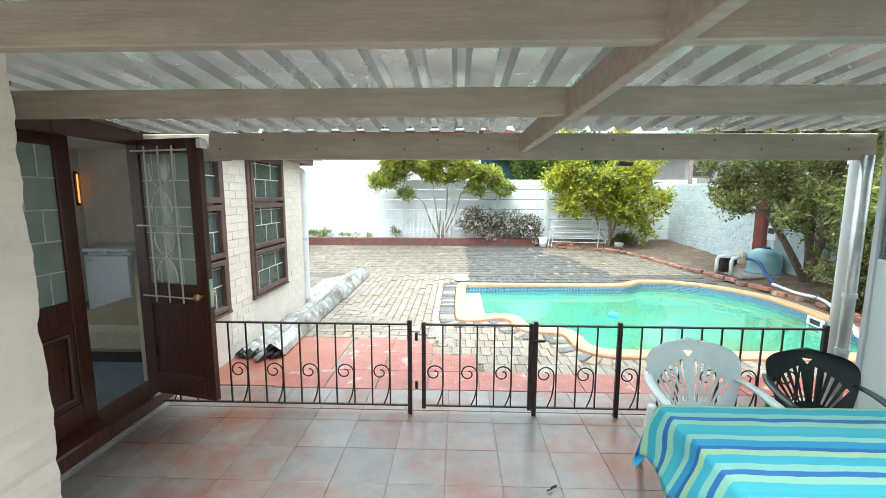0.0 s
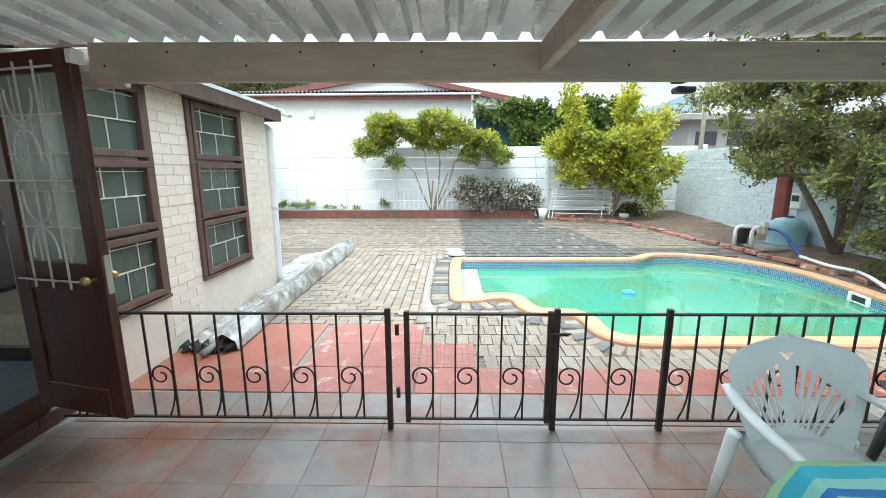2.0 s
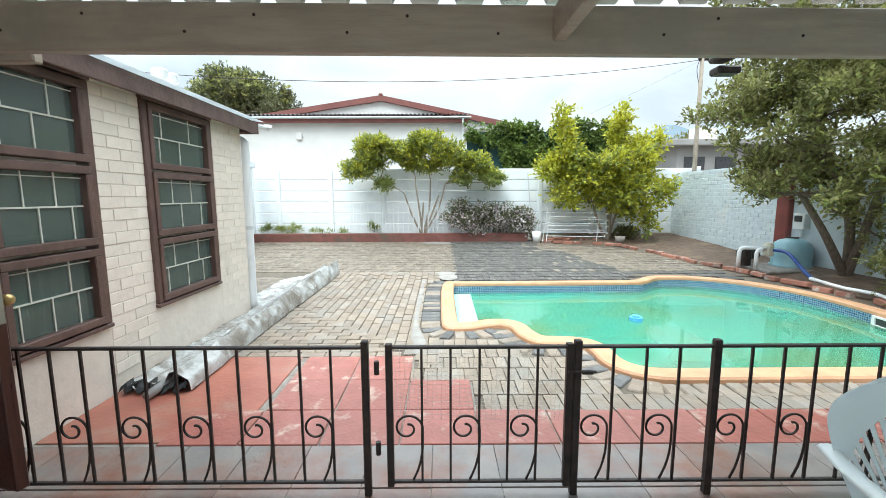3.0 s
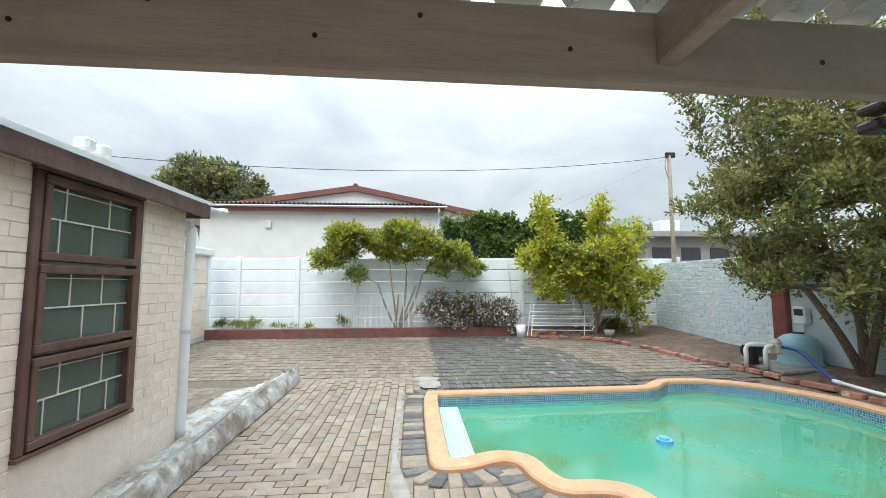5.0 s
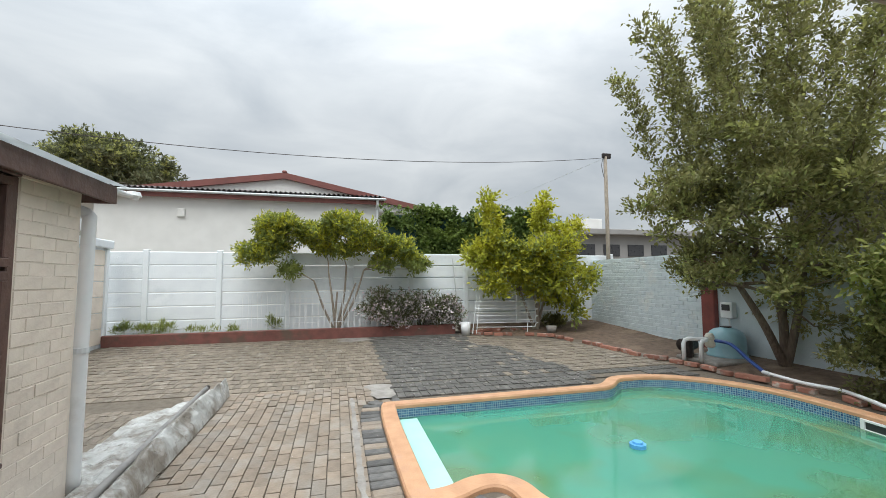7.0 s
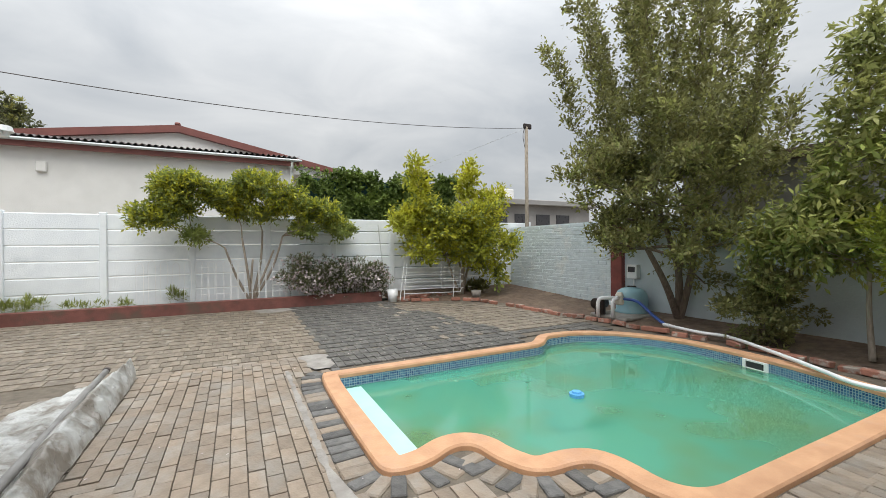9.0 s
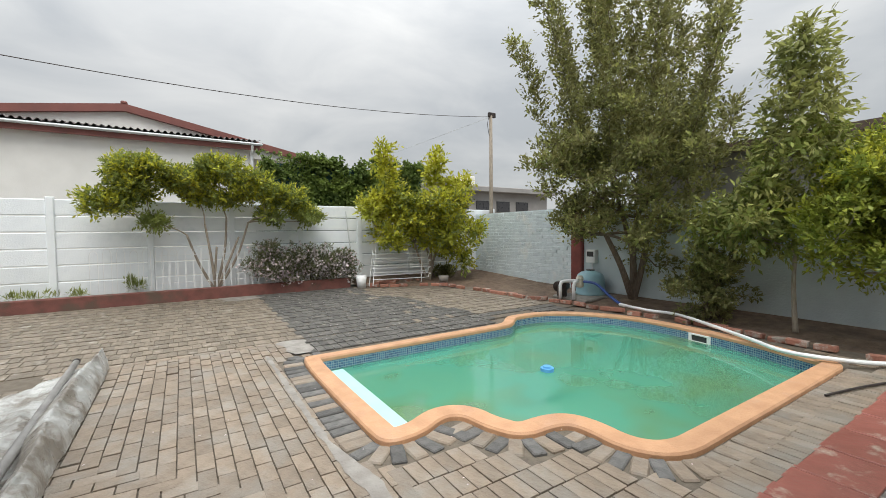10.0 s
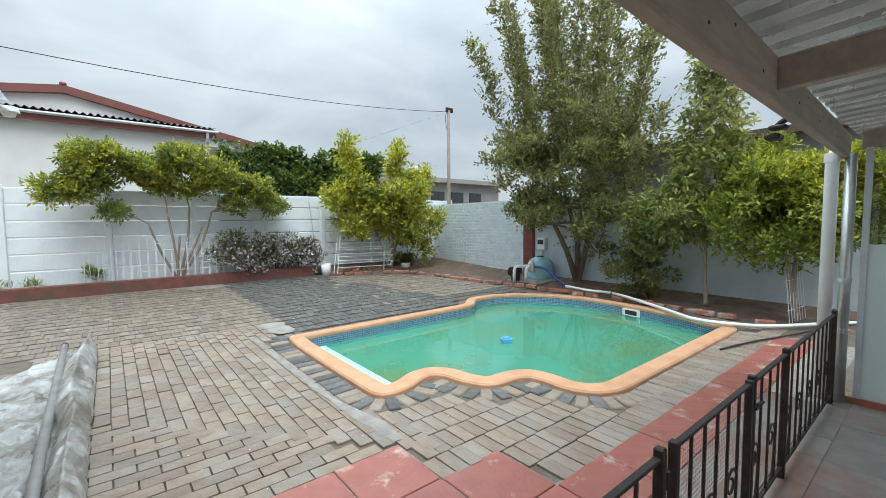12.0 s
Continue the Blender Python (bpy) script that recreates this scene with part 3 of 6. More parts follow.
part("fascia", boxed(-7.75, 1.2, 16.96, 17.02, 4.0, 4.15), M["roof_red"], nb)
part("soffit", boxed(-7.75, 1.2, 17.02, 17.22, 4.08, 4.12), M["roof_red"], nb)
# black strip painting the shadow between fascia and roof sheet
part("eave_shadow_board", boxed(-7.75, 1.2, 17.0, 17.04, 4.15, 4.24), M["far_black"], nb)
bm = bmesh.new()
box(bm, -7.75, 1.28, 16.84, 16.95, 4.13, 4.205, bevel=0.03)
part("gutter", bm, M["gutter"], nb)
# low corrugated strip of roof
bm = bmesh.new()
rows = []
xs = [-7.75 + 0.03 * i for i in range(300)]
for y, z in ((16.9, 4.27), (19.1, 4.62)):
    rows.append([bm.verts.new((x, y, z + 0.035 * math.cos(2 * math.pi * (x % 0.15) / 0.15))) for x in xs])
for k in range(len(xs) - 1):
    bm.faces.new((rows[0][k], rows[0][k + 1], rows[1][k + 1], rows[1][k]))
part("corrugated_roof", bm, M["roof_sheet"], nb)
bm = bmesh.new()
tri = [(-9.6, 4.2), (-2.25, 5.3), (2.9, 4.25), (2.9, 4.1), (-9.6, 4.1)]
f0 = [bm.verts.new((x, 19.1, z)) for x, z in tri]
f1 = [bm.verts.new((x, 24.0, z)) for x, z in tri]
bm.faces.new(f0)
bm.faces.new(f1[::-1])
for k in range(5):
    bm.faces.new((f0[k], f1[k], f1[(k + 1) % 5], f0[(k + 1) % 5]))
bmesh.ops.recalc_face_normals(bm, faces=bm.faces)
part("gable", bm, M["nb_white"], nb)
for (xa, za), (xb, zb) in (((-9.8, 4.28), (-2.25, 5.42)), ((-2.25, 5.42), (3.2, 4.3))):
    bm = bmesh.new()
    v = [bm.verts.new(p) for p in ((xa, 18.95, za - 0.22), (xb, 18.95, zb - 0.22), (xb, 18.95, zb), (xa, 18.95, za), (xa, 24.2, za - 0.22), (xb, 24.2, zb - 0.22), (xb, 24.2, zb), (xa, 24.2, za))]
    for q in ((0, 1, 2, 3), (7, 6, 5, 4), (0, 4, 5, 1), (1, 5, 6, 2), (2, 6, 7, 3), (3, 7, 4, 0)):
        bm.faces.new([v[i] for i in q])
    bmesh.ops.recalc_face_normals(bm, faces=bm.faces)
    part("roof_slope", bm, M["roof_red"], nb)
part("ridge_cap", boxed(-2.33, -2.17, 18.93, 24.2, 5.4, 5.5, bevel=0.03), M["roof_red"], nb)
dp = part("downpipe", tube(bmesh.new(), [(0.98, 16.9, 4.13), (0.98, 16.95, 3.98), (0.98, 17.15, 3.85), (0.98, 17.15, 0.2)], 0.04, 8), M["pvc"], nb)
part("vent_box", boxed(-5.1, -4.88, 17.12, 17.2, 3.42, 3.68, bevel=0.02), M["nb_white"], nb)


# ---- house: door, windows, eave ----
frame_d = tagged(thing("door_frame", at=(-2.25, 3, 0)), "dark brown timber frame of the double door", "door frame", kind="structure")
for x0, x1, y0, y1 in ((-2.32, -2.2, 2.36, 2.42), (-2.15, -2.105, 3.405, 3.618)):
    part("jamb", boxed(x0, x1, y0, y1, 0.1, 2.09, bevel=0.005), M["door_wood"], frame_d)
part("head", boxed(-2.32, -2.2, 2.42, 3.618, 2.05, 2.09, bevel=0.005), M["door_wood"], frame_d)
part("pelmet_board", boxed(-2.1, -2.06, 2.2, 3.7, 2.0, 2.26, bevel=0.005), M["door_wood"], frame_d, "wide dark board above the door")
part("threshold", boxed(-2.34, -2.085, 2.362, 3.6, 0.035, 0.145, bevel=0.012), M["door_wood"], frame_d, "worn wooden threshold")
wall_pier = boxed(-2.1, -1.47, 1.74, 2.0, 0.0, 2.2)
bmesh.ops.subdivide_edges(wall_pier, edges=[e for e in wall_pier.edges if abs(e.verts[0].co.z - e.verts[1].co.z) > 1], cuts=70)
bmesh.ops.subdivide_edges(wall_pier, edges=[e for e in wall_pier.edges if abs(e.verts[0].co.x - e.verts[1].co.x) > 0.3], cuts=8)
for v in wall_pier.verts:
    if v.co.x > -2.0:
        d = 0.01 * noise.noise(Vector((v.co.x * 3, v.co.y, v.co.z * 6))) + 0.007 * noise.noise(Vector((v.co.x * 9, 3, v.co.z * 19)))
        v.co.x += d
        v.co.y += 0.7 * d
tagged(part("wall_pier", wall_pier, M["cream"], smooth=False), "rough cream plastered pier on the patio", "pier", kind="structure")
plinth = tagged(part("doorstep_edge", boxed(-2.13, -2.085, 2.2, 3.58, -0.01, 0.03, bevel=0.008), M["cement"]), "chipped cream cement edge below the threshold", "trim", kind="structure")

M["silver"] = material("white_steel_bar", (0.7, 0.7, 0.66), rough=0.4, metal=0.2)
M["brass"] = material("aged_brass", (0.5, 0.36, 0.15), rough=0.35, metal=0.9)
M["steel"] = material("brushed_steel", (0.55, 0.55, 0.54), rough=0.3, metal=0.95)


def door_leaf(name, label, w=0.6, h=1.9, m=0.84):
    """A half-glazed leaf, its glass from height m, hinge at its origin, running along +x."""
    d = thing(name, label, "door", kind="structure")
    t = 0.022
    for x0, x1 in ((0, 0.1), (w - 0.1, w)):
        part("stile", boxed(x0, x1, -t, t, 0, h, bevel=0.004), M["door_wood"], d)
    for z0, z1 in ((0, 0.16), (m - 0.15, m), (h - 0.1, h)):
        part("rail", boxed(0.1, w - 0.1, -t, t, z0, z1, bevel=0.004), M["door_wood"], d)
    part("lower_panel", boxed(0.1, w - 0.1, -0.012, 0.012, 0.16, m - 0.15, bevel=0.003), M["door_wood"], d)
    g = part("pane", boxed(0.1, w - 0.1, -0.003, 0.003, m, h - 0.1), M["door_glass"], d)
    g.visible_shadow = False
    bm = bmesh.new()
    levels = [m + (h - 0.1 - m) * q / 5 for q in range(6)]
    for z in levels[1:5]:
        box(bm, 0.1, w - 0.1, -0.006, 0.006, z - 0.004, z + 0.004)
    for k, x in enumerate((0.2, 0.3, 0.4)):
        for q in range(5):
            if (k + q) % 2 == 0:
                box(bm, x - 0.004, x + 0.004, -0.006, 0.006, levels[q], levels[q + 1])
    part("glazing_bars", bm, M["lead"], d, "cream leaded glazing bars")
    return d


leaf = door_leaf("door_1", "open dark wooden door leaf with barred glass", 0.626, 1.87, 0.85)
# burglar bars, knob and lock on the open leaf
bm = bmesh.new()
for x in (0.18, 0.3, 0.42):
    rod(bm, (x, -0.04, 0.72), (x, -0.04, 1.82), 0.006, n=6)
for z in (0.76, 1.27, 1.79):
    rod(bm, (0.06, -0.04, z), (0.54, -0.04, z), 0.006, n=6)
part("burglar_bars", bm, M["silver"], leaf, "white steel burglar bars")
bm = bmesh.new()
for zc in (1.05, 1.53):
    for s1 in (-1, 1):
        for up in (-1, 1):
            tube(bm, [(0.3 + s1 * (0.012 + 0.075 * math.sin(a) ** 1.0), -0.042, zc + up * (0.02 + 0.13 * (1 - math.cos(a)))) for a in (math.pi * 0.55 * k / 8 for k in range(9))], 0.005, 6)
    bmesh.ops.create_uvsphere(bm, u_segments=8, v_segments=6, radius=0.014, matrix=Matrix.Translation((0.3, -0.042, zc)))
part("scrollwork", bm, M["silver"], leaf)
bm = bmesh.new()
rod(bm, (0.575, -0.02, 0.78), (0.575, -0.06, 0.78), 0.01, n=10)
bmesh.ops.create_uvsphere(bm, u_segments=12, v_segments=8, radius=0.025, matrix=Matrix.Translation((0.575, -0.075, 0.78)))
bmesh.ops.create_uvsphere(bm, u_segments=12, v_segments=8, radius=0.025, matrix=Matrix.Translation((0.575, 0.06, 0.78)))
part("knob", bm, M["brass"], leaf, "round brass knob", smooth=True)
part("lock_plate", boxed(0.626, 0.63, -0.015, 0.015, 0.7, 0.9), M["steel"], leaf, "steel lock plate")
part("corner_bracket", boxed(0.612, 0.652, -0.03, 0.03, 1.8, 1.86, bevel=0.004), M["pvc"], leaf)
leaf.matrix_basis = pose(-2.143, 3.383, 0.17, 0, 0, -12.6)

leaf2 = door_leaf("door_2", "closed dark wooden door leaf with glass above")
bm = bmesh.new()
for x0, x1, z0, z1 in ((0.14, 0.46, 0.2, 0.22), (0.14, 0.46, 0.62, 0.64), (0.14, 0.16, 0.22, 0.62), (0.44, 0.46, 0.22, 0.62)):
    box(bm, x0, x1, -0.028, -0.012, z0, z1, bevel=0.003)
part("moulding", bm, M["frame_wood"], leaf2)
leaf2.matrix_basis = pose(-2.26, 2.42, 0.15, 0, 0, 90)


def casement(name, y0, y1, z0, z1, label):
    """Three stacked sashes in one brown frame, with cream leading."""
    w = thing(name, label, "window", kind="structure", at=(-2.1, (y0 + y1) / 2, z0))
    x0, x1, f = -2.16, -2.07, 0.055
    for a, b in ((y0, y0 + f), (y1 - f, y1)):
        part("frame_stile", boxed(x0, x1, a, b, z0, z1, bevel=0.006), M["frame_wood"], w)
    cuts = [z0, z0 + 0.02, z0 + 0.525, z0 + 1.055, z1]
    part("window_sill", boxed(x0, x1 + 0.008, y0 - 0.005, y1 + 0.005, z0 - 0.03, z0 - 0.002, bevel=0.006), M["frame_wood"], w)
    part("frame_head", boxed(x0, x1 + 0.01, y0 - 0.01, y1 + 0.01, z1 + 0.002, z1 + 0.04, bevel=0.006), M["frame_wood"], w)
    third = (z1 - z0) / 3
    for k in range(3):
        a, b = z0 + k * third + 0.012, z0 + (k + 1) * third - 0.012
        sash = part("sash", boxed(x0 + 0.01, x1 + 0.014, y0 + f, y1 - f, a, a + 0.05, bevel=0.005), M["frame_wood"], w)
        bm = bmesh.new()
        box(bm, x0 + 0.01, x1 + 0.014, y0 + f, y1 - f, b - 0.05, b, bevel=0.005)
        for u, v in ((y0 + f, y0 + f + 0.045), (y1 - f - 0.045, y1 - f)):
            box(bm, x0 + 0.012, x1 + 0.012, u, v, a + 0.05, b - 0.05, bevel=0.005)
        part("sash_frame", bm, M["frame_wood"], sash)
        pane = part("pane", boxed(-2.112, -2.106, y0 + f + 0.045, y1 - f - 0.045, a + 0.05, b - 0.05), M["pane"], sash)
        pane.visible_shadow = False
        bm = bmesh.new()
        ya, yb, za, zb = y0 + f + 0.045, y1 - f - 0.045, a + 0.05, b - 0.05
        wd = yb - ya
        mid = (za + zb) / 2
        box(bm, -2.106, -2.098, ya, yb, mid - 0.005, mid + 0.005)
        box(bm, -2.106, -2.098, ya, yb, zb - 0.03, zb - 0.024)
        for q in ((0.25, 0.72), (0.3, 0.66), (0.2, 0.7))[k]:
            box(bm, -2.106, -2.099, ya + wd * q - 0.004, ya + wd * q + 0.004, mid, zb)
        for q in ((0.12, 0.48, 0.8), (0.45, 0.85), (0.15, 0.5))[k]:
            box(bm, -2.106, -2.099, ya + wd * q - 0.004, ya + wd * q + 0.004, za, mid)
        part("leading", bm, M["lead"], sash, "cream leaded strips")
    return w


casement("window_1", 3.70, 4.44, 0.51, 2.10, "brown timber window of three leaded sashes")
casement("window_2", 4.91, 5.85, 0.51, 2.10, "brown timber window of three leaded sashes")
M["curtain"] = material("cream_curtain_cloth", (0.72, 0.67, 0.52), (0.62, 0.57, 0.43), rough=0.9, scale=8)
for y0, y1 in ((3.66, 4.5), (4.85, 5.92)):
    bm = bmesh.new()
    n = 40
    rows = [[bm.verts.new((-2.42 + 0.02 * math.sin(k * 1.3), y0 + (y1 - y0) * k / n, z)) for k in range(n + 1)] for z in (0.105, 1.02)]
    for k in range(n):
        bm.faces.new((rows[0][k], rows[0][k + 1], rows[1][k + 1], rows[1][k]))
    tagged(part("curtain", bm, M["curtain"], smooth=True), "short cream curtain hung across the lower sash", "curtain", group="window curtains")

# eave over the yard side of the house
eave = tagged(thing("house_roof", at=(-3.5, 5, 2.3)), "low metal house roof with brown fascia", "roof", kind="structure")
part("fascia", boxed(-1.98, -1.95, 3.42, 6.66, 2.09, 2.22, bevel=0.004), M["frame_wood"], eave)
part("end_board", boxed(-5.2, -1.98, 6.63, 6.66, 2.09, 2.24, bevel=0.004), M["frame_wood"], eave)
part("soffit", boxed(-2.1, -1.98, 3.42, 6.63, 2.16, 2.18), M["frame_wood"], eave)
bm = bmesh.new()
vs0 = [bm.verts.new((x, y, z)) for y in (3.4, 6.72) for x, z in ((-1.9, 2.235), (-5.3, 2.6))]
f = bm.faces.new((vs0[0], vs0[1], vs0[3], vs0[2]))
bmesh.ops.solidify(bm, geom=bm.faces[:], thickness=-0.03)
part("roof_sheet", bm, M["gutter"], eave, "pale grey metal roof edge")
dpipe = thing("house_downpipe", "white plastic downpipe at the house corner", "downpipe", at=(-2.09, 6.56, 0))
part("pipe", tube(bmesh.new(), spline([(-2.09, 6.56, 0.02), (-2.085, 6.565, 1.0), (-2.08, 6.57, 1.85), (-2.09, 6.58, 1.98), (-2.16, 6.58, 2.02)], 6), 0.045, 12), M["pvc"], dpipe, smooth=True)
part("clip", rod(bmesh.new(), (-2.085, 6.565, 0.98), (-2.085, 6.565, 1.02), 0.052, n=12), M["gutter"], dpipe)
lamp = thing("wall_lamp", "white outdoor lamp under the eave end", "lamp", at=(-1.95, 6.68, 2.1))
part("bracket", rod(bmesh.new(), (-1.98, 6.64, 2.19), (-1.93, 6.82, 2.19), 0.025, n=12), M["pvc"], lamp)
bm = bmesh.new()
rod(bm, (-1.92, 6.85, 2.19), (-1.92, 6.85, 2.225), 0.055, 0.045, n=16)
rod(bm, (-1.92, 6.85, 2.16), (-1.92, 6.85, 2.19), 0.03, 0.04, n=16)
part("head", bm, M["pvc"], lamp, smooth=False)
flood = thing("roof_floodlight", "pair of small grey floodlights on the roof", "floodlight", at=(-2.35, 6.0, 2.3))
for dy in (0.0, 0.16):
    part("head", boxed(-2.42, -2.3, 5.55 + dy, 5.65 + dy, 2.42, 2.52, bevel=0.02), M["gutter"], flood)
    part("stem", rod(bmesh.new(), (-2.36, 5.6 + dy, 2.28), (-2.36, 5.6 + dy, 2.43), 0.012, n=8), M["iron"], flood)

# painted bricks on the piers of the house wall
pier = tagged(thing("brick_pier", at=(-2.1, 4.6, 0)), "cream painted brickwork between the windows", "brickwork", kind="structure")
bk = bmesh.new()
box(bk, 0, 0.007, 0.0015, 0.2285, 0.0015, 0.0815, bevel=0.004)
brick_me = bpy.data.meshes.new("brick")
bk.to_mesh(brick_me)
bk.free()
half = bmesh.new()
box(half, 0, 0.007, 0.0015, 0.1135, 0.0015, 0.0815, bevel=0.004)
half_me = bpy.data.meshes.new("half_brick")
half.to_mesh(half_me)
half.free()
for c in range(26):
    z = 0.12 + c * 0.083
    if c % 2:
        row = [(4.455, half_me), (4.57, brick_me), (4.8 - 0.002, half_me)]
    else:
        row = [(4.455, brick_me), (4.685, brick_me)]
    row += [(5.9, half_me), (6.015, brick_me), (6.245, brick_me)] if c % 2 else [(5.9, brick_me), (6.13, brick_me), (6.36, half_me)]
    for y, me in row:
        place_mesh("brick", me, M["cream"], pier, at=pose(-2.102 - (0.002 if y > 5.8 else 0) + random.uniform(-0.002, 0.003), y, z + random.uniform(-0.002, 0.002), random.uniform(-0.8, 0.8), 0, random.uniform(-0.9, 0.9)))

# ---- dim room behind the door ----
M["enamel"] = material("white_enamel", (0.82, 0.84, 0.86), (0.76, 0.78, 0.8), rough=0.35, scale=3)
fz = thing("freezer", "white upright freezer with a flat top", "freezer", at=(-4.4, 5.9, 0.04))
part("body", boxed(-4.72, -4.12, 5.72, 6.24, 0.1, 0.9, bevel=0.015), M["enamel"], fz)
part("door", boxed(-4.72, -4.12, 5.66, 5.715, 0.12, 0.86, bevel=0.012), M["enamel"], fz)
part("lid", boxed(-4.73, -4.11, 5.655, 6.245, 0.905, 0.955, bevel=0.012), M["enamel"], fz, "white hinged lid")
part("lid_grip", boxed(-4.48, -4.36, 5.635, 5.655, 0.88, 0.93, bevel=0.004), M["gutter"], fz)
part("badge", boxed(-4.66, -4.6, 5.652, 5.66, 0.78, 0.81), M["gutter"], fz)
M["fabric"] = material("cream_upholstery", (0.4, 0.35, 0.26), (0.34, 0.3, 0.22), rough=0.9, scale=20, bump=0.2)
bedb = thing("bed", "low cream upholstered bed in the dim room", "bed", at=(-3.2, 4.6, 0.04))
part("mattress", boxed(-3.7, -2.6, 4.0, 5.5, 0.2, 0.46, bevel=0.05), M["fabric"], bedb)
part("base", boxed(-3.66, -2.64, 4.05, 5.45, 0.1, 0.2), M["iron"], bedb)
# emissive strip stands in for a narrow gap of warm light; no lamp is known
M["glow"] = bpy.data.materials.new("warm_slit_glow")
M["glow"].use_nodes = True
gp = M["glow"].node_tree.nodes["Principled BSDF"]
gp.inputs["Base Color"].default_value, gp.inputs["Emission Color"].default_value, gp.inputs["Emission Strength"].default_value = (0.9, 0.4, 0.1, 1), (1.0, 0.35, 0.08, 1), 0.6
slit = thing("warm_slit", "slim glowing strip for a gap of warm light", "lamp", at=(-5.19, 5.8, 1.7))
part("tube", rod(bmesh.new(), (-5.17, 6.18, 1.54), (-5.17, 6.18, 1.94), 0.01, n=8), M["glow"], slit)
part("holder", boxed(-5.2, -5.182, 6.15, 6.21, 1.5, 1.98, bevel=0.004), M["door_wood"], slit)

# ---- patio fence and gate ----
FY = 3.42
bar_me = bpy.data.meshes.new("bar")
bm = boxed(-0.005, 0.005, -0.005, 0.005, 0.07, 0.7)
bm.to_mesh(bar_me)
bm.free()
bm = bmesh.new()
curl = []
for k in range(26):
    a = 2.5 * math.pi * (1 - k / 25)
    r = 0.018 + 0.05 * k / 25
    curl.append((0.06 + r * math.cos(a), 0.0, 0.325 + r * math.sin(a)))
curl = curl + [(0.128, 0, 0.26), (0.124, 0, 0.2), (0.108, 0, 0.13), (0.085, 0, 0.075)]
tube(bm, spline(curl, 2), 0.0055, 6)
scroll_me = bpy.data.meshes.new("scroll")
bm.to_mesh(scroll_me)
bm.free()


def fence_run(parent, x0, x1, first_scroll=0):
    n = max(1, round((x1 - x0) / 0.14))
    step = (x1 - x0) / n
    for i in range(1, n):
        place_mesh("bar", bar_me, M["iron"], parent, at=Matrix.Translation((x0 + i * step, FY, 0)))
    for i in range(n):
        if i % 2 == first_scroll and i < n:
            place_mesh("scroll", scroll_me, M["iron"], parent, at=Matrix.Translation((x0 + i * step + 0.003, FY, 0)))
    part("top_rail", boxed(x0, x1, FY - 0.013, FY + 0.013, 0.698, 0.71, bevel=0.003), M["iron"], parent)
    part("bottom_rail", boxed(x0, x1, FY - 0.01, FY + 0.01, 0.06, 0.072, bevel=0.003), M["iron"], parent)


fence = thing("patio_fence", "low black wrought-iron fence with scrolls", "fence", at=(0.4, FY, 0))
fence_run(fence, -2.08, -0.165, 0)
fence_run(fence, 0.8, 1.385, 0)
fence_run(fence, 1.415, 2.85, 0)
for x in (-0.15, 0.787, 1.4, 2.86):
    part("post", boxed(x - 0.016, x + 0.016, FY - 0.016, FY + 0.016, 0.0, 0.735, bevel=0.004), M["iron"], fence)
part("latch", boxed(0.8, 0.85, FY - 0.03, FY - 0.015, 0.585, 0.605, bevel=0.004), M["iron"], fence)
part("latch_bolt", rod(bmesh.new(), (0.74, FY - 0.03, 0.6), (0.86, FY - 0.03, 0.6), 0.006, n=8), M["iron"], fence)
gate = thing("patio_gate", "closed wrought-iron gate backed with wire mesh", "gate", at=(0.35, FY, 0))
fence_run(gate, -0.03, 0.74, 0)
for x in (-0.045, 0.752):
    part("stile", boxed(x - 0.015, x + 0.015, FY - 0.015, FY + 0.015, 0.045, 0.72, bevel=0.003), M["iron"], gate)
for z in (0.2, 0.58):
    part("hinge", rod(bmesh.new(), (-0.1, FY, z), (-0.1, FY, z + 0.06), 0.012, n=8), M["iron"], gate)
bm = bmesh.new()
for k in range(37):
    box(bm, -0.02 + k * 0.0205, -0.0192 + k * 0.0205, FY + 0.016, FY + 0.0168, 0.36, 0.69)
for k in range(17):
    box(bm, -0.02, 0.735, FY + 0.016, FY + 0.0168, 0.36 + k * 0.0205, 0.3608 + k * 0.0205)
part("wire_mesh", bm, M["silver"], gate, "fine pale wire mesh")

# ---- patio furniture ----
M["white_plastic"] = material("white_plastic", (0.78, 0.84, 0.84), (0.72, 0.78, 0.79), rough=0.35, scale=4, stain=(0.66, 0.73, 0.73), stain_scale=4)
M["dark_plastic"] = material("dark_green_plastic", (0.025, 0.035, 0.035), (0.04, 0.05, 0.05), rough=0.35, scale=4)


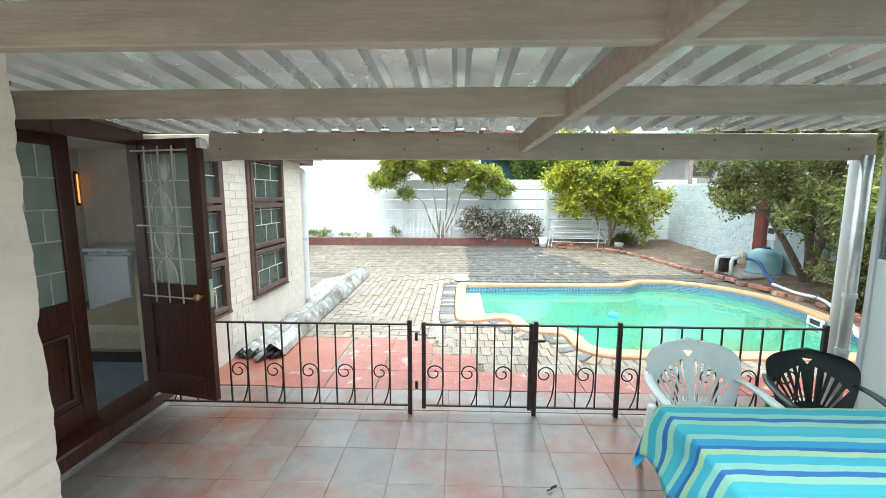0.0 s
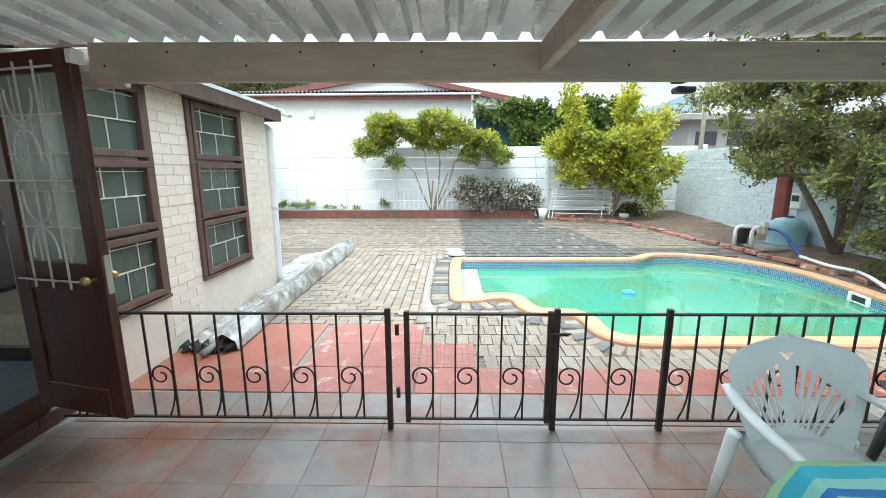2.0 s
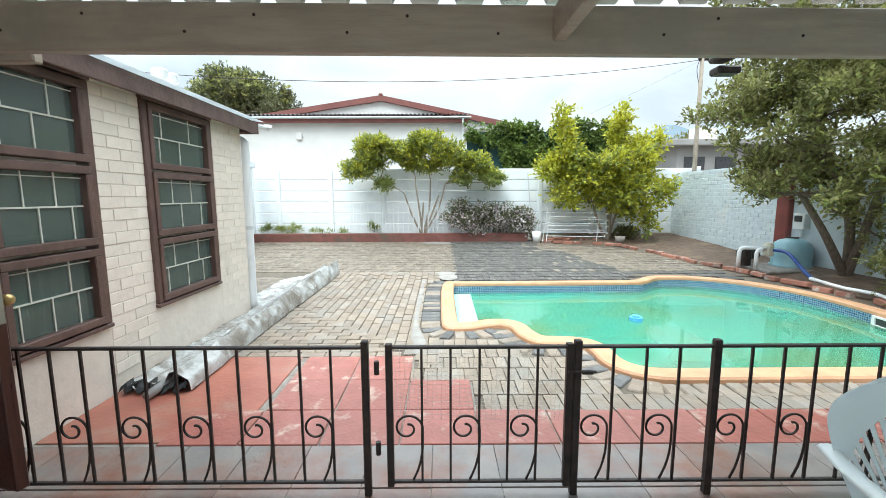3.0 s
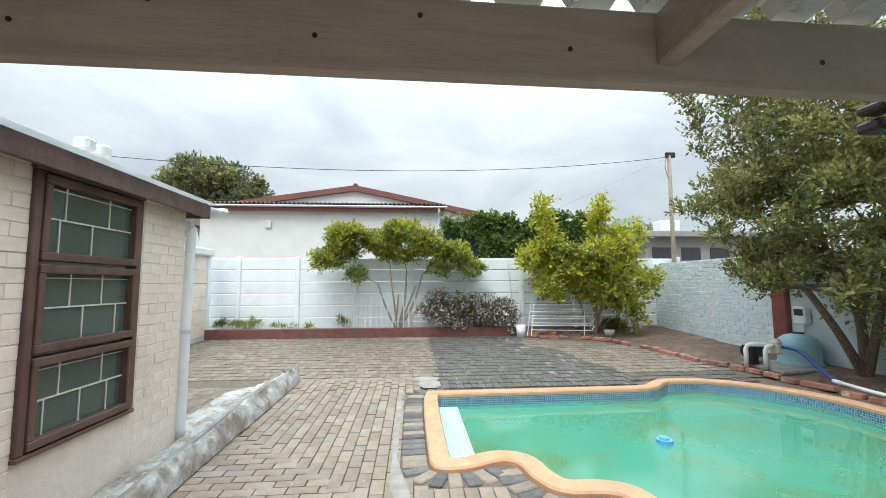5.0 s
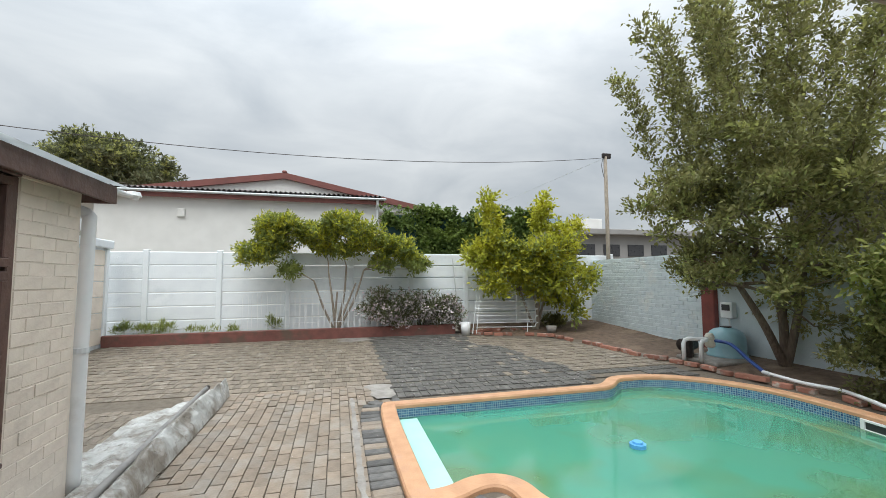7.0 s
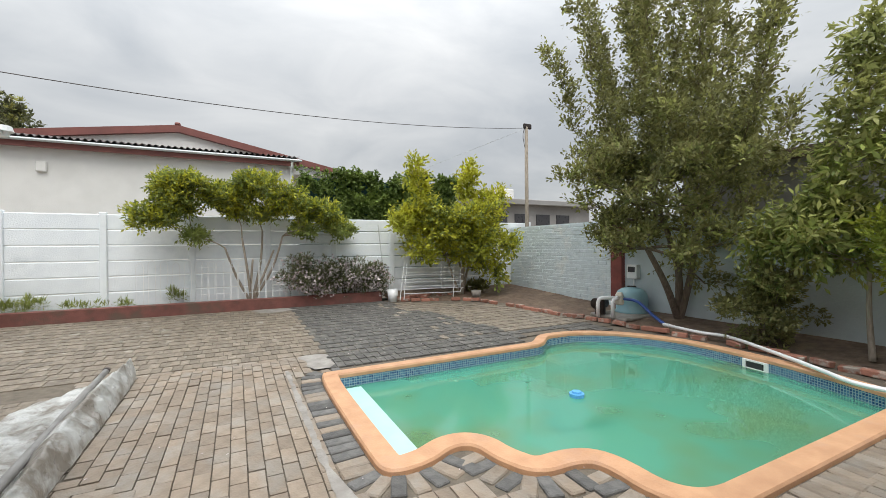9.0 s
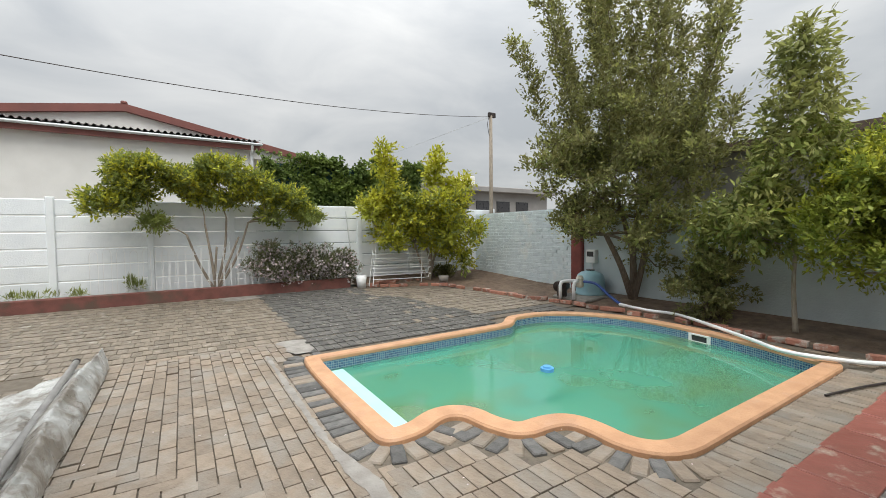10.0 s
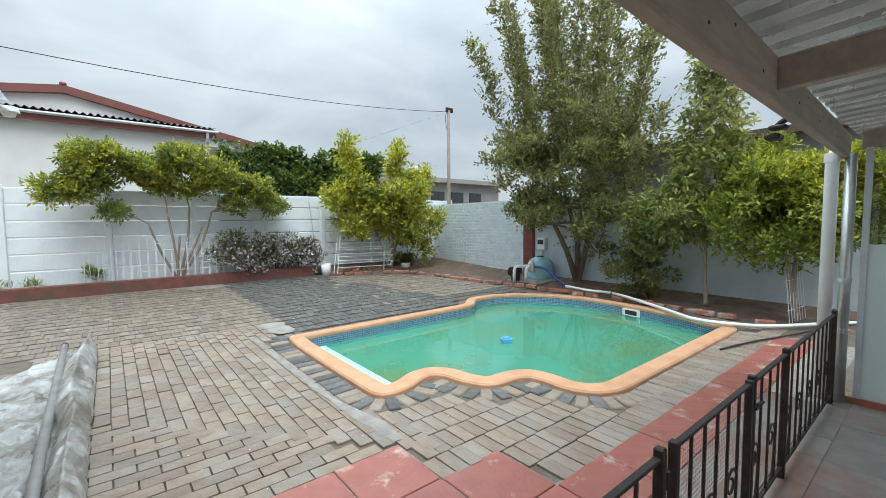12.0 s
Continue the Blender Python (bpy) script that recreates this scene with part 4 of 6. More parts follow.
def garden_chair(mat, label, fan):
    """A moulded armchair facing -y: fan back with slots, curved arms, four splayed legs."""
    c = thing("garden_chair", label, "chair", group="plastic garden chairs")
    bm = bmesh.new()
    nu, nv = 250, 170
    grid = {}
    for i in range(nu + 1):
        for j in range(nv + 1):
            u, v = -1 + 2 * i / nu, j / nv
            half_w = 0.175 + 0.085 * math.sin(min(v * 1.25, 1.0) * math.pi * 0.5)
            if v > 0.6:
                half_w *= math.sqrt(max(1 - ((v - 0.6) / 0.4) ** 3.4, 0.0006))
            grid[i, j] = bm.verts.new((u * half_w, 0.2 + 0.12 * v - 0.06 * u * u, 0.4 + 0.42 * v))
    for i in range(nu):
        for j in range(nv):
            u, v = -1 + 2 * (i + 0.5) / nu, (j + 0.5) / nv
            hw = 0.175 + 0.085 * math.sin(min(v * 1.25, 1.0) * math.pi * 0.5)
            px, pz = u * hw, 0.42 * v + 0.12
            th, rad = math.atan2(px, pz), math.hypot(px, pz)
            slot = 0.07 < abs(th) < 0.62 and 0.19 < rad < 0.43 - 0.12 * abs(th) and (abs(th) * fan + 0.1) % 1.0 < 0.45
            slot = slot or (abs(px) < 0.035 * (pz - 0.43) / 0.04 and 0.43 < pz < 0.465)
            if not slot:
                bm.faces.new((grid[i, j], grid[i + 1, j], grid[i + 1, j + 1], grid[i, j + 1]))
    bmesh.ops.solidify(bm, geom=bm.faces[:], thickness=0.008)
    part("backrest", bm, mat, c, smooth=True)
    bm = bmesh.new()
    rows = []
    for j in range(9):
        v = j / 8
        rows.append([bm.verts.new(((-1 + 2 * i / 10) * (0.24 - 0.03 * v), -0.24 + 0.46 * v, 0.43 - 0.025 * math.sin(v * math.pi) - (0.03 if j == 0 else 0))) for i in range(11)])
    for a, b in zip(rows, rows[1:]):
        for k in range(10):
            bm.faces.new((a[k], a[k + 1], b[k + 1], b[k]))
    bmesh.ops.solidify(bm, geom=bm.faces[:], thickness=0.012)
    part("seat", bm, mat, c, smooth=True)
    for s in (-1, 1):
        bm = bmesh.new()
        tube(bm, spline([(s * 0.245, 0.24, 0.62), (s * 0.265, 0.12, 0.615), (s * 0.27, 0.0, 0.61), (s * 0.265, -0.16, 0.6), (s * 0.255, -0.22, 0.56), (s * 0.27, -0.23, 0.42)], 5), 0.019, 8)
        for v in bm.verts:
            if v.co.z > 0.6:
                v.co.x = s * 0.26 + (v.co.x - s * 0.26) * 1.5
                v.co.z = 0.61 + (v.co.z - 0.61) * 0.6
        part("armrest", bm, mat, c, smooth=True)
        for y, yb in ((-0.22, -0.26), (0.2, 0.28)):
            part("leg", rod(bmesh.new(), (s * 0.215, y, 0.43), (s * 0.235, yb, 0.0), 0.028, 0.018, n=10), mat, c, smooth=True)
    return c


white_chair = garden_chair(M["white_plastic"], "white moulded plastic garden armchair beside the table", 11.0)
white_chair.matrix_basis = pose(1.55, 2.56, 0, 0, 0, -5)
dark_chair = garden_chair(M["dark_plastic"], "dark green moulded plastic armchair beside the table", 9.0)
dark_chair.matrix_basis = pose(2.3, 2.72, 0, 0, 0, -16) @ Matrix.Diagonal((0.92, 0.92, 0.88, 1))


def striped_cloth():
    m = material("striped_cloth", (0.1, 0.5, 0.6), rough=0.8, scale=40)
    n, l = m.node_tree.nodes, m.node_tree.links
    co = n.new("ShaderNodeTexCoord")
    sep = n.new("ShaderNodeSeparateXYZ")
    l.new(co.outputs["Object"], sep.inputs["Vector"])
    wob = n.new("ShaderNodeMath")
    wob.operation = "MULTIPLY"
    wob.inputs[1].default_value = 1 / 0.34
    ripple = n.new("ShaderNodeTexNoise")
    ripple.inputs["Scale"].default_value, ripple.inputs["Detail"].default_value = 7.0, 3.0
    l.new(co.outputs["Object"], ripple.inputs["Vector"])
    sway = n.new("ShaderNodeMath")
    sway.operation = "MULTIPLY_ADD"
    sway.inputs[1].default_value = 0.022
    l.new(ripple.outputs["Fac"], sway.inputs[0])
    l.new(sep.outputs["Y"], sway.inputs[2])
    l.new(sway.outputs[0], wob.inputs[0])
    fr = n.new("ShaderNodeMath")
    fr.operation = "FRACT"
    l.new(wob.outputs[0], fr.inputs[0])
    ramp = n.new("ShaderNodeValToRGB")
    ramp.color_ramp.interpolation = "CONSTANT"
    stops = [(0, (0.16, 0.74, 0.85)), (0.14, (0.52, 0.9, 0.74)), (0.24, (0.08, 0.3, 0.72)), (0.32, (0.46, 0.9, 0.82)), (0.42, (0.14, 0.7, 0.88)), (0.56, (0.6, 0.9, 0.62)), (0.66, (0.06, 0.26, 0.68)), (0.72, (0.1, 0.52, 0.84)), (0.84, (0.5, 0.9, 0.8)), (0.93, (0.14, 0.7, 0.86))]
    e = ramp.color_ramp.elements
    e[0].position, e[0].color = 0, (*stops[0][1], 1)
    e[1].position, e[1].color = stops[1][0], (*stops[1][1], 1)
    for pos, c in stops[2:]:
        e.new(pos).color = (*c, 1)
    l.new(fr.outputs[0], ramp.inputs["Fac"])
    l.new(ramp.outputs["Color"], n["Principled BSDF"].inputs["Base Color"])
    return m


table = thing("patio_table", "dark plastic table under a striped cloth", "table", at=(1.9, 1.5, 0))
part("tabletop", boxed(1.14, 2.72, 0.77, 2.21, 0.68, 0.712, bevel=0.01), M["dark_plastic"], table)
for x in (1.22, 2.62):
    for y in (0.85, 2.07):
        part("leg", rod(bmesh.new(), (x, y, 0.68), (x, y, 0.0), 0.035, 0.028, n=10), M["dark_plastic"], table)
bm = bmesh.new()
nx, ny = 90, 84
x0, x1, y0, y1, drop = 1.11, 2.75, 0.74, 2.24, 0.26
gx = [x0 - drop + (x1 - x0 + 2 * drop) * i / nx for i in range(nx + 1)]
gy = [y0 - drop + (y1 - y0 + 2 * drop) * j / ny for j in range(ny + 1)]
vg = {}
for i, x in enumerate(gx):
    for j, y in enumerate(gy):
        ox, oy = max(x0 - x, 0, x - x1), max(y0 - y, 0, y - y1)
        cx, cy = min(max(x, x0), x1), min(max(y, y0), y1)
        fall = math.hypot(ox, oy)
        flare = 0.22 * fall + 0.018 * math.sin(14 * (x + y)) * min(fall / 0.1, 1)
        dx = (math.copysign(1, x - cx) if ox else 0) * flare * (ox / fall if fall else 0)
        dy = (math.copysign(1, y - cy) if oy else 0) * flare * (oy / fall if fall else 0)
        vg[i, j] = bm.verts.new((cx + dx, cy + dy, 0.724 - 0.96 * fall + 0.004 * (0.5 - abs(noise.noise(Vector((x * 4 + y * 3, y * 9, 0)))))))
for i in range(nx):
    for j in range(ny):
        bm.faces.new((vg[i, j], vg[i + 1, j], vg[i + 1, j + 1], vg[i, j + 1]))
bmesh.ops.solidify(bm, geom=bm.faces[:], thickness=0.002)
tagged(part("tablecloth", bm, striped_cloth(), smooth=True), "blue, teal and green striped cloth draped over the table", "tablecloth")

# curled dry leaf blown in on the tiles
bm = bmesh.new()
curl_rows = [[bm.verts.new((0.72 + 0.05 * k / 4 + 0.012 * q, 2.6 + 0.03 * k / 4 + 0.018 * q * math.sin(math.pi * (k + 0.3) / 4.6), 0.006 + 0.012 * q * q + 0.004 * (k % 2))) for q in (-1, 0, 1)] for k in range(5)]
for a, b in zip(curl_rows, curl_rows[1:]):
    for k in range(2):
        bm.faces.new((a[k], a[k + 1], b[k + 1], b[k]))
bmesh.ops.solidify(bm, geom=bm.faces[:], thickness=0.001)
tagged(part("dry_leaf", bm, M["kerb_red"], smooth=True), "curled brown dry leaf on the patio tiles", "leaf")

# black security light under the front beam
cctv = thing("security_light", "small black security light on the front beam", "light", at=(1.38, 3.5, 1.9))
part("arm", tube(bmesh.new(), spline([(1.36, 3.4, 1.97), (1.35, 3.46, 1.96), (1.36, 3.5, 1.93)], 4), 0.015, 8), M["iron"], cctv)
part("sensor", boxed(1.33, 1.4, 3.45, 3.53, 1.915, 1.94, bevel=0.008), M["iron"], cctv)
part("head", boxed(1.35, 1.45, 3.48, 3.55, 1.868, 1.9, bevel=0.008), M["iron"], cctv)


# ---- plants ----
def leaf_material(name, a, b, glow=0.35):
    m = material(name, a, b, rough=0.5, scale=1.6, vary=0.35, islands=True, spec=0.35)
    n, l = m.node_tree.nodes, m.node_tree.links
    p = n["Principled BSDF"]
    thru, mix = n.new("ShaderNodeBsdfTranslucent"), n.new("ShaderNodeMixShader")
    mix.inputs[0].default_value = glow
    l.new(p.inputs["Base Color"].links[0].from_socket, thru.inputs["Color"])
    l.new(p.outputs[0], mix.inputs[1])
    l.new(thru.outputs[0], mix.inputs[2])
    l.new(mix.outputs[0], n["Material Output"].inputs["Surface"])
    return m


M["leaf_lime"] = leaf_material("yellow_green_leaf", (0.56, 0.54, 0.06), (0.36, 0.39, 0.055), 0.45)
M["leaf_fresh"] = leaf_material("fresh_green_leaf", (0.3, 0.34, 0.085), (0.17, 0.215, 0.06), 0.4)
M["leaf_dark"] = leaf_material("dark_green_leaf", (0.2, 0.205, 0.085), (0.3, 0.285, 0.11), 0.48)
M["leaf_olive"] = leaf_material("olive_leaf", (0.42, 0.42, 0.14), (0.26, 0.285, 0.1), 0.46)
M["leaf_lemon"] = leaf_material("lemon_leaf", (0.37, 0.4, 0.06), (0.2, 0.25, 0.05), 0.4)
M["leaf_dusk"] = leaf_material("dusky_leaf", (0.13, 0.145, 0.075), (0.19, 0.2, 0.1), 0.35)
M["ivy"] = leaf_material("ivy_leaf", (0.2, 0.27, 0.06), (0.1, 0.155, 0.04), 0.3)
M["bark"] = material("grey_brown_bark", (0.2, 0.15, 0.115), (0.12, 0.09, 0.07), rough=0.9, scale=10, stretch=(4, 4, 0.8), bump=0.8, bump_scale=18)
M["bark_pale"] = material("pale_bark", (0.36, 0.31, 0.25), (0.25, 0.21, 0.17), rough=0.9, scale=10, stretch=(4, 4, 0.8), bump=0.6, bump_scale=18)
M["petal"] = leaf_material("pale_pink_petal", (0.8, 0.74, 0.75), (0.7, 0.58, 0.62), 0.3)
rng = np.random.default_rng(7)


def leaf_cloud(centres, spread, count, size, slim=0.38, droop=0.0, flat=0.8, up=0.35, reach=0.0, lift=0.4, per=7):
    """Many folded leaves, set along short shoots that stand out from the given centres."""
    centres = np.asarray(centres, float)
    tips = max(1, count // per)
    pick = rng.integers(0, len(centres), tips)
    spread = np.broadcast_to(np.asarray(spread, float), (len(centres),))
    off = rng.normal(size=(tips, 3))
    off /= np.linalg.norm(off, axis=1, keepdims=True)
    off *= (rng.random((tips, 1)) ** 0.45) * spread[pick][:, None] * np.array([1, 1, flat])
    tip = centres[pick] + off
    out = off / (np.linalg.norm(off, axis=1, keepdims=True) + 1e-6) + rng.normal(size=(tips, 3)) * 0.45
    shoot = out * 0.6 + np.array([0, 0, lift])
    shoot /= np.linalg.norm(shoot, axis=1, keepdims=True) + 1e-6
    length = reach * (0.4 + 0.9 * rng.random((tips, 1)))
    tip, out = np.repeat(tip, per, 0), np.repeat(out, per, 0)
    tip = tip + np.repeat(shoot * length, per, 0) * np.tile(np.linspace(0, 1, per), tips)[:, None]
    n = len(tip)
    d = out * 0.5 + rng.normal(size=(n, 3)) * 0.75
    if reach:
        d = d * 0.8 + np.repeat(shoot, per, 0) * 0.35
    d[:, 2] += up - droop
    d /= np.linalg.norm(d, axis=1, keepdims=True)
    side = np.cross(d, rng.normal(size=(n, 3)) * 0.6 + np.array([0, 0, 1.0]))
    side /= np.linalg.norm(side, axis=1, keepdims=True) + 1e-6
    up_v = np.cross(side, d)
    ln = size * (0.65 + 0.7 * rng.random((n, 1)))
    base = tip + d * ln * 0.1
    v = np.empty((n, 4, 3))
    v[:, 0] = base
    v[:, 1] = base + d * ln * 0.5 + side * ln * slim * 0.5 + up_v * ln * 0.07
    v[:, 2] = base + d * ln
    v[:, 3] = base + d * ln * 0.5 - side * ln * slim * 0.5 + up_v * ln * 0.07
    me = bpy.data.meshes.new("leaves")
    me.vertices.add(n * 4)
    me.vertices.foreach_set("co", v.reshape(-1))
    me.loops.add(n * 4)
    me.loops.foreach_set("vertex_index", np.arange(n * 4, dtype=np.int32))
    me.polygons.add(n)
    me.polygons.foreach_set("loop_start", np.arange(0, n * 4, 4, dtype=np.int32))
    me.update(calc_edges=True)
    return me


def limb(bm, p, q, r, r2, bow=0.12, n=7):
    p, q = Vector(p), Vector(q)
    mid = p.lerp(q, 0.5) + Vector((random.uniform(-bow, bow), random.uniform(-bow, bow), random.uniform(-0.2, 0.6) * bow)) * (q - p).length
    tube(bm, spline([p, mid, q], 5), r, n, r_end=r2)


def tree(name, label, base, forks, clumps, spread, count, size, leaf, bark, trunk_r, category="tree", second=None, **kw):
    """Stems from base to forks, limbs from forks to the clumps of leaves."""
    t = thing(name, label, category, at=base)
    bm = bmesh.new()
    tops = []
    for f in forks:
        b = Vector(base) + Vector((random.uniform(-1, 1), random.uniform(-1, 1), 0)) * trunk_r * 0.6
        limb(bm, b - Vector((0, 0, 0.05)), f, trunk_r, trunk_r * 0.6, 0.06)
        tops.append(Vector(f))
    part("trunk", bm, bark, t, smooth=True)
    bm = bmesh.new()
    nodes = [(f, trunk_r * 0.55, 0) for f in tops]
    for c in sorted((Vector(c) for c in clumps), key=lambda c: min((f - c).length for f in tops)):
        near, r, level = min(nodes, key=lambda q: (q[0] - c).length + max(0, q[0].z - c.z) * 1.5 + 0.12 * q[2])
        r2 = max(0.004, r * 0.55)
        limb(bm, near, c, max(0.006, r * 0.8), r2, 0.12, 6)
        nodes.append((c, r2, level + 1))
    part("branching", bm, bark, t, smooth=True)
    place_mesh("crown", leaf_cloud(clumps, spread, count, size, **kw), leaf, t)
    # second leaf colour, chosen by height, paints lit tops or shaded lower crown
    if second:
        mat2, keep, n2 = second
        place_mesh("young_leaves", leaf_cloud([c for c in clumps if keep(c)], np.asarray(spread) * 1.06, n2, size, **kw), mat2, t)
    return t


def scatter(n, centre, radii, shell=0.5, low=-1.0):
    out = []
    while len(out) < n:
        d = Vector((random.gauss(0, 1), random.gauss(0, 1), random.gauss(0, 1))).normalized()
        r = shell + (1 - shell) * random.random()
        if d.z * r > low:
            out.append(tuple(centre[k] + d[k] * r * radii[k] for k in range(3)))
    return out


# spreading tree in the back bed
def pads(y0, depth, rows):
    """Clumps in flat cushions of foliage: centre x and z, half width, half height, number."""
    out = []
    for x, z, rx, rz, n in rows:
        out += scatter(n, (x, y0 + random.uniform(-0.12, 0.12), z), (rx, depth, rz), 0.45)
    return out


cl = pads(12.8, 0.45, ((-2.0, 2.02, 0.36, 0.17, 16), (-1.5, 2.6, 0.52, 0.26, 32), (-0.8, 2.45, 0.46, 0.24, 24), (-0.15, 2.72, 0.4, 0.28, 24), (0.4, 2.42, 0.48, 0.26, 26), (1.0, 2.2, 0.45, 0.22, 22), (1.5, 1.85, 0.32, 0.22, 16), (-1.3, 1.78, 0.16, 0.24, 6), (0.72, 1.86, 0.25, 0.16, 8), (-0.3, 2.2, 0.6, 0.14, 14), (-1.7, 2.25, 0.4, 0.15, 10)))
tree("spreading_tree", "small tree with a flat spreading green crown", (-0.33, 13.12, 0.3), [(-0.82, 12.95, 1.45), (-0.5, 12.9, 1.65), (-0.3, 12.95, 1.2), (0.12, 12.95, 1.4), (0.3, 12.9, 1.7), (-0.1, 13.0, 1.8)], cl, 0.15, 27000, 0.08, M["leaf_fresh"], M["bark_pale"], 0.032,
     second=(M["leaf_lime"], lambda c: c[2] > 1.85, 18000), slim=0.42, flat=0.6, up=0.25, reach=0.13, lift=0.3)
# yellow-green tree in the corner
cl = scatter(105, (4.55, 12.55, 1.72), (1.85, 0.7, 1.1), 0.25, -0.8)
cl = [c for c in cl if c[2] > 0.75 or abs(c[0] - 4.6) > 0.6]
cl += [(3.45 - 0.03 * k, 12.5, 2.3 + 0.19 * k) for k in range(7)] + [(3.0, 12.5, 2.0 + 0.1 * k) for k in range(3)] + [(4.75 + 0.02 * k, 12.6, 2.6 + 0.14 * k) for k in range(7)] + [(5.5 + 0.1 * k, 12.6, 2.3 + 0.14 * k) for k in range(5)] + [(5.5, 12.3, 0.6), (5.4, 12.3, 0.8)]
tree("lime_tree", "bushy tree with bright yellow-green leaves", (4.66, 12.75, 0.2), [(4.2, 12.7, 1.2), (4.5, 12.7, 1.3), (4.95, 12.7, 1.2), (4.7, 12.75, 1.4)], cl, 0.14, 18000, 0.11, M["leaf_lime"], M["bark_pale"], 0.04,
     second=(M["leaf_fresh"], lambda c: c[2] < 2.4 and c[0] > 3.2, 6500), slim=0.5, up=0.05, reach=0.26, lift=0.35)
# tall dark tree by the pump
cl = []
rim = ((0.75, 0.7), (1.15, 1.2), (1.5, 1.55), (2.3, 1.8), (2.9, 1.85), (3.6, 1.6))
for k in range(205):
    z = random.uniform(0.75, 3.6)
    w = float(np.interp(z, [p[0] for p in rim], [p[1] for p in rim]))
    a, r = random.uniform(0, 2 * math.pi), random.random() ** 0.45
    c = (6.42 + w * r * math.cos(a), 7.95 + w * r * math.sin(a), z)
    if (z < 1.32 and c[1] > 7.7 and c[0] < 6.8) or (z < 1.1 and c[0] < 6.3):
        continue
    cl.append(c)
spires = []
for k in range(16):
    a, r = 2.4 * k, math.sqrt((k + 0.5) / 16)
    foot = (6.28 + 1.25 * r * math.cos(a), 8.0 + 1.2 * r * math.sin(a), 2.5 + 0.4 * random.random())
    top = (6.12 + 2.05 * r * math.cos(a), 8.15 + 2.05 * r * math.sin(a), 7.6 - 2.3 * r ** 1.5 + random.uniform(-0.7, 0.2))
    n = int((Vector(top) - Vector(foot)).length / 0.25)
    for q in range(n):
        w = q / n
        spires.append((foot[0] + (top[0] - foot[0]) * w + random.uniform(-0.1, 0.1) * (1 - 0.6 * w), foot[1] + (top[1] - foot[1]) * w + random.uniform(-0.1, 0.1) * (1 - 0.6 * w), foot[2] + (top[2] - foot[2]) * w))
# loose side limbs reaching over the pump and towards the house
for q in range(10):
    spires.append((4.35 + 0.17 * q, 8.5 - 0.03 * q + random.uniform(-0.1, 0.1), 2.55 + 0.05 * math.sin(2 * q) + 0.03 * q))
cl += spires
tree("pool_tree", "tall dark evergreen tree with upright branches", (6.6, 8.1, 0.06), [(5.76, 8.1, 1.38), (6.12, 8.05, 1.9), (6.5, 7.95, 1.7), (6.8, 7.85, 1.75)], cl, 0.125, 60000, 0.075, M["leaf_dark"], M["bark"], 0.07,
     second=(M["leaf_olive"], lambda c: c[2] > 1.3, 22000), slim=0.5, up=0.25, reach=0.22, lift=0.6)
# slim tree with hanging leaves
cl = []
for k in range(46):
    w = k / 45
    a, r = 2.4 * k, 0.4 * (1 - w) ** 0.8 + 0.03
    cl.append((6.0 + r * math.cos(a), 5.35 + r * math.sin(a), 2.15 + 1.85 * w))
cl += scatter(34, (5.95, 5.75, 1.6), (0.6, 0.85, 0.5), 0.3, -0.8)
tree("slim_tree", "slender pale-stemmed tree with drooping olive leaves", (6.05, 5.34, 0.1), [(6.0, 5.36, 1.1)], cl, 0.15, 6800, 0.11, M["leaf_olive"], M["bark_pale"], 0.036,
     second=(M["leaf_fresh"], lambda c: c[2] < 2.8, 3200), slim=0.36, droop=0.6, reach=0.22, lift=0.1)
# broad-leaved lemon tree by the patio
cl = scatter(95, (5.85, 4.28, 1.68), (0.75, 0.95, 0.92), 0.35, -0.9)
tree("lemon_tree", "dense lemon tree with broad yellow-green leaves", (5.95, 4.2, 0.08), [(5.8, 4.3, 0.95), (5.9, 4.2, 1.0)], cl, 0.18, 34000, 0.07, M["leaf_lemon"], M["bark_pale"], 0.04,
     second=(M["leaf_lime"], lambda c: c[2] > 1.7, 12000), slim=0.46, droop=0.15, reach=0.14, lift=0.2)
# shrub between the trees
cl = scatter(34, (6.0, 6.45, 0.65), (0.5, 0.55, 0.65), 0.2, -0.85)
tree("shrub", "small dense shrub at the foot of the wall", (6.0, 6.45, 0.08), [(5.95, 6.4, 0.35), (6.05, 6.5, 0.4)], cl, 0.2, 8000, 0.065, M["leaf_dark"], M["bark"], 0.02, category="shrub", second=(M["leaf_olive"], lambda c: c[2] > 0.7, 1800))
# flowering bush behind the hoops
cl = scatter(90, (0.95, 12.98, 0.75), (0.72, 0.26, 0.55), 0.1, -0.85) + scatter(90, (2.05, 12.98, 0.68), (0.85, 0.26, 0.48), 0.1, -0.85)
bush = tree("flowering_bush", "straggly dark bush with small pale flowers", (1.45, 13.1, 0.3), [(1.0, 13.0, 0.5), (1.5, 13.0, 0.5), (2.0, 13.0, 0.5)], cl, 0.11, 17000, 0.06, M["leaf_dusk"], M["bark"], 0.01, category="bush", reach=0.1)
place_mesh("blossom", leaf_cloud(cl, 0.19, 5200, 0.05, slim=0.95, per=3), M["petal"], bush)
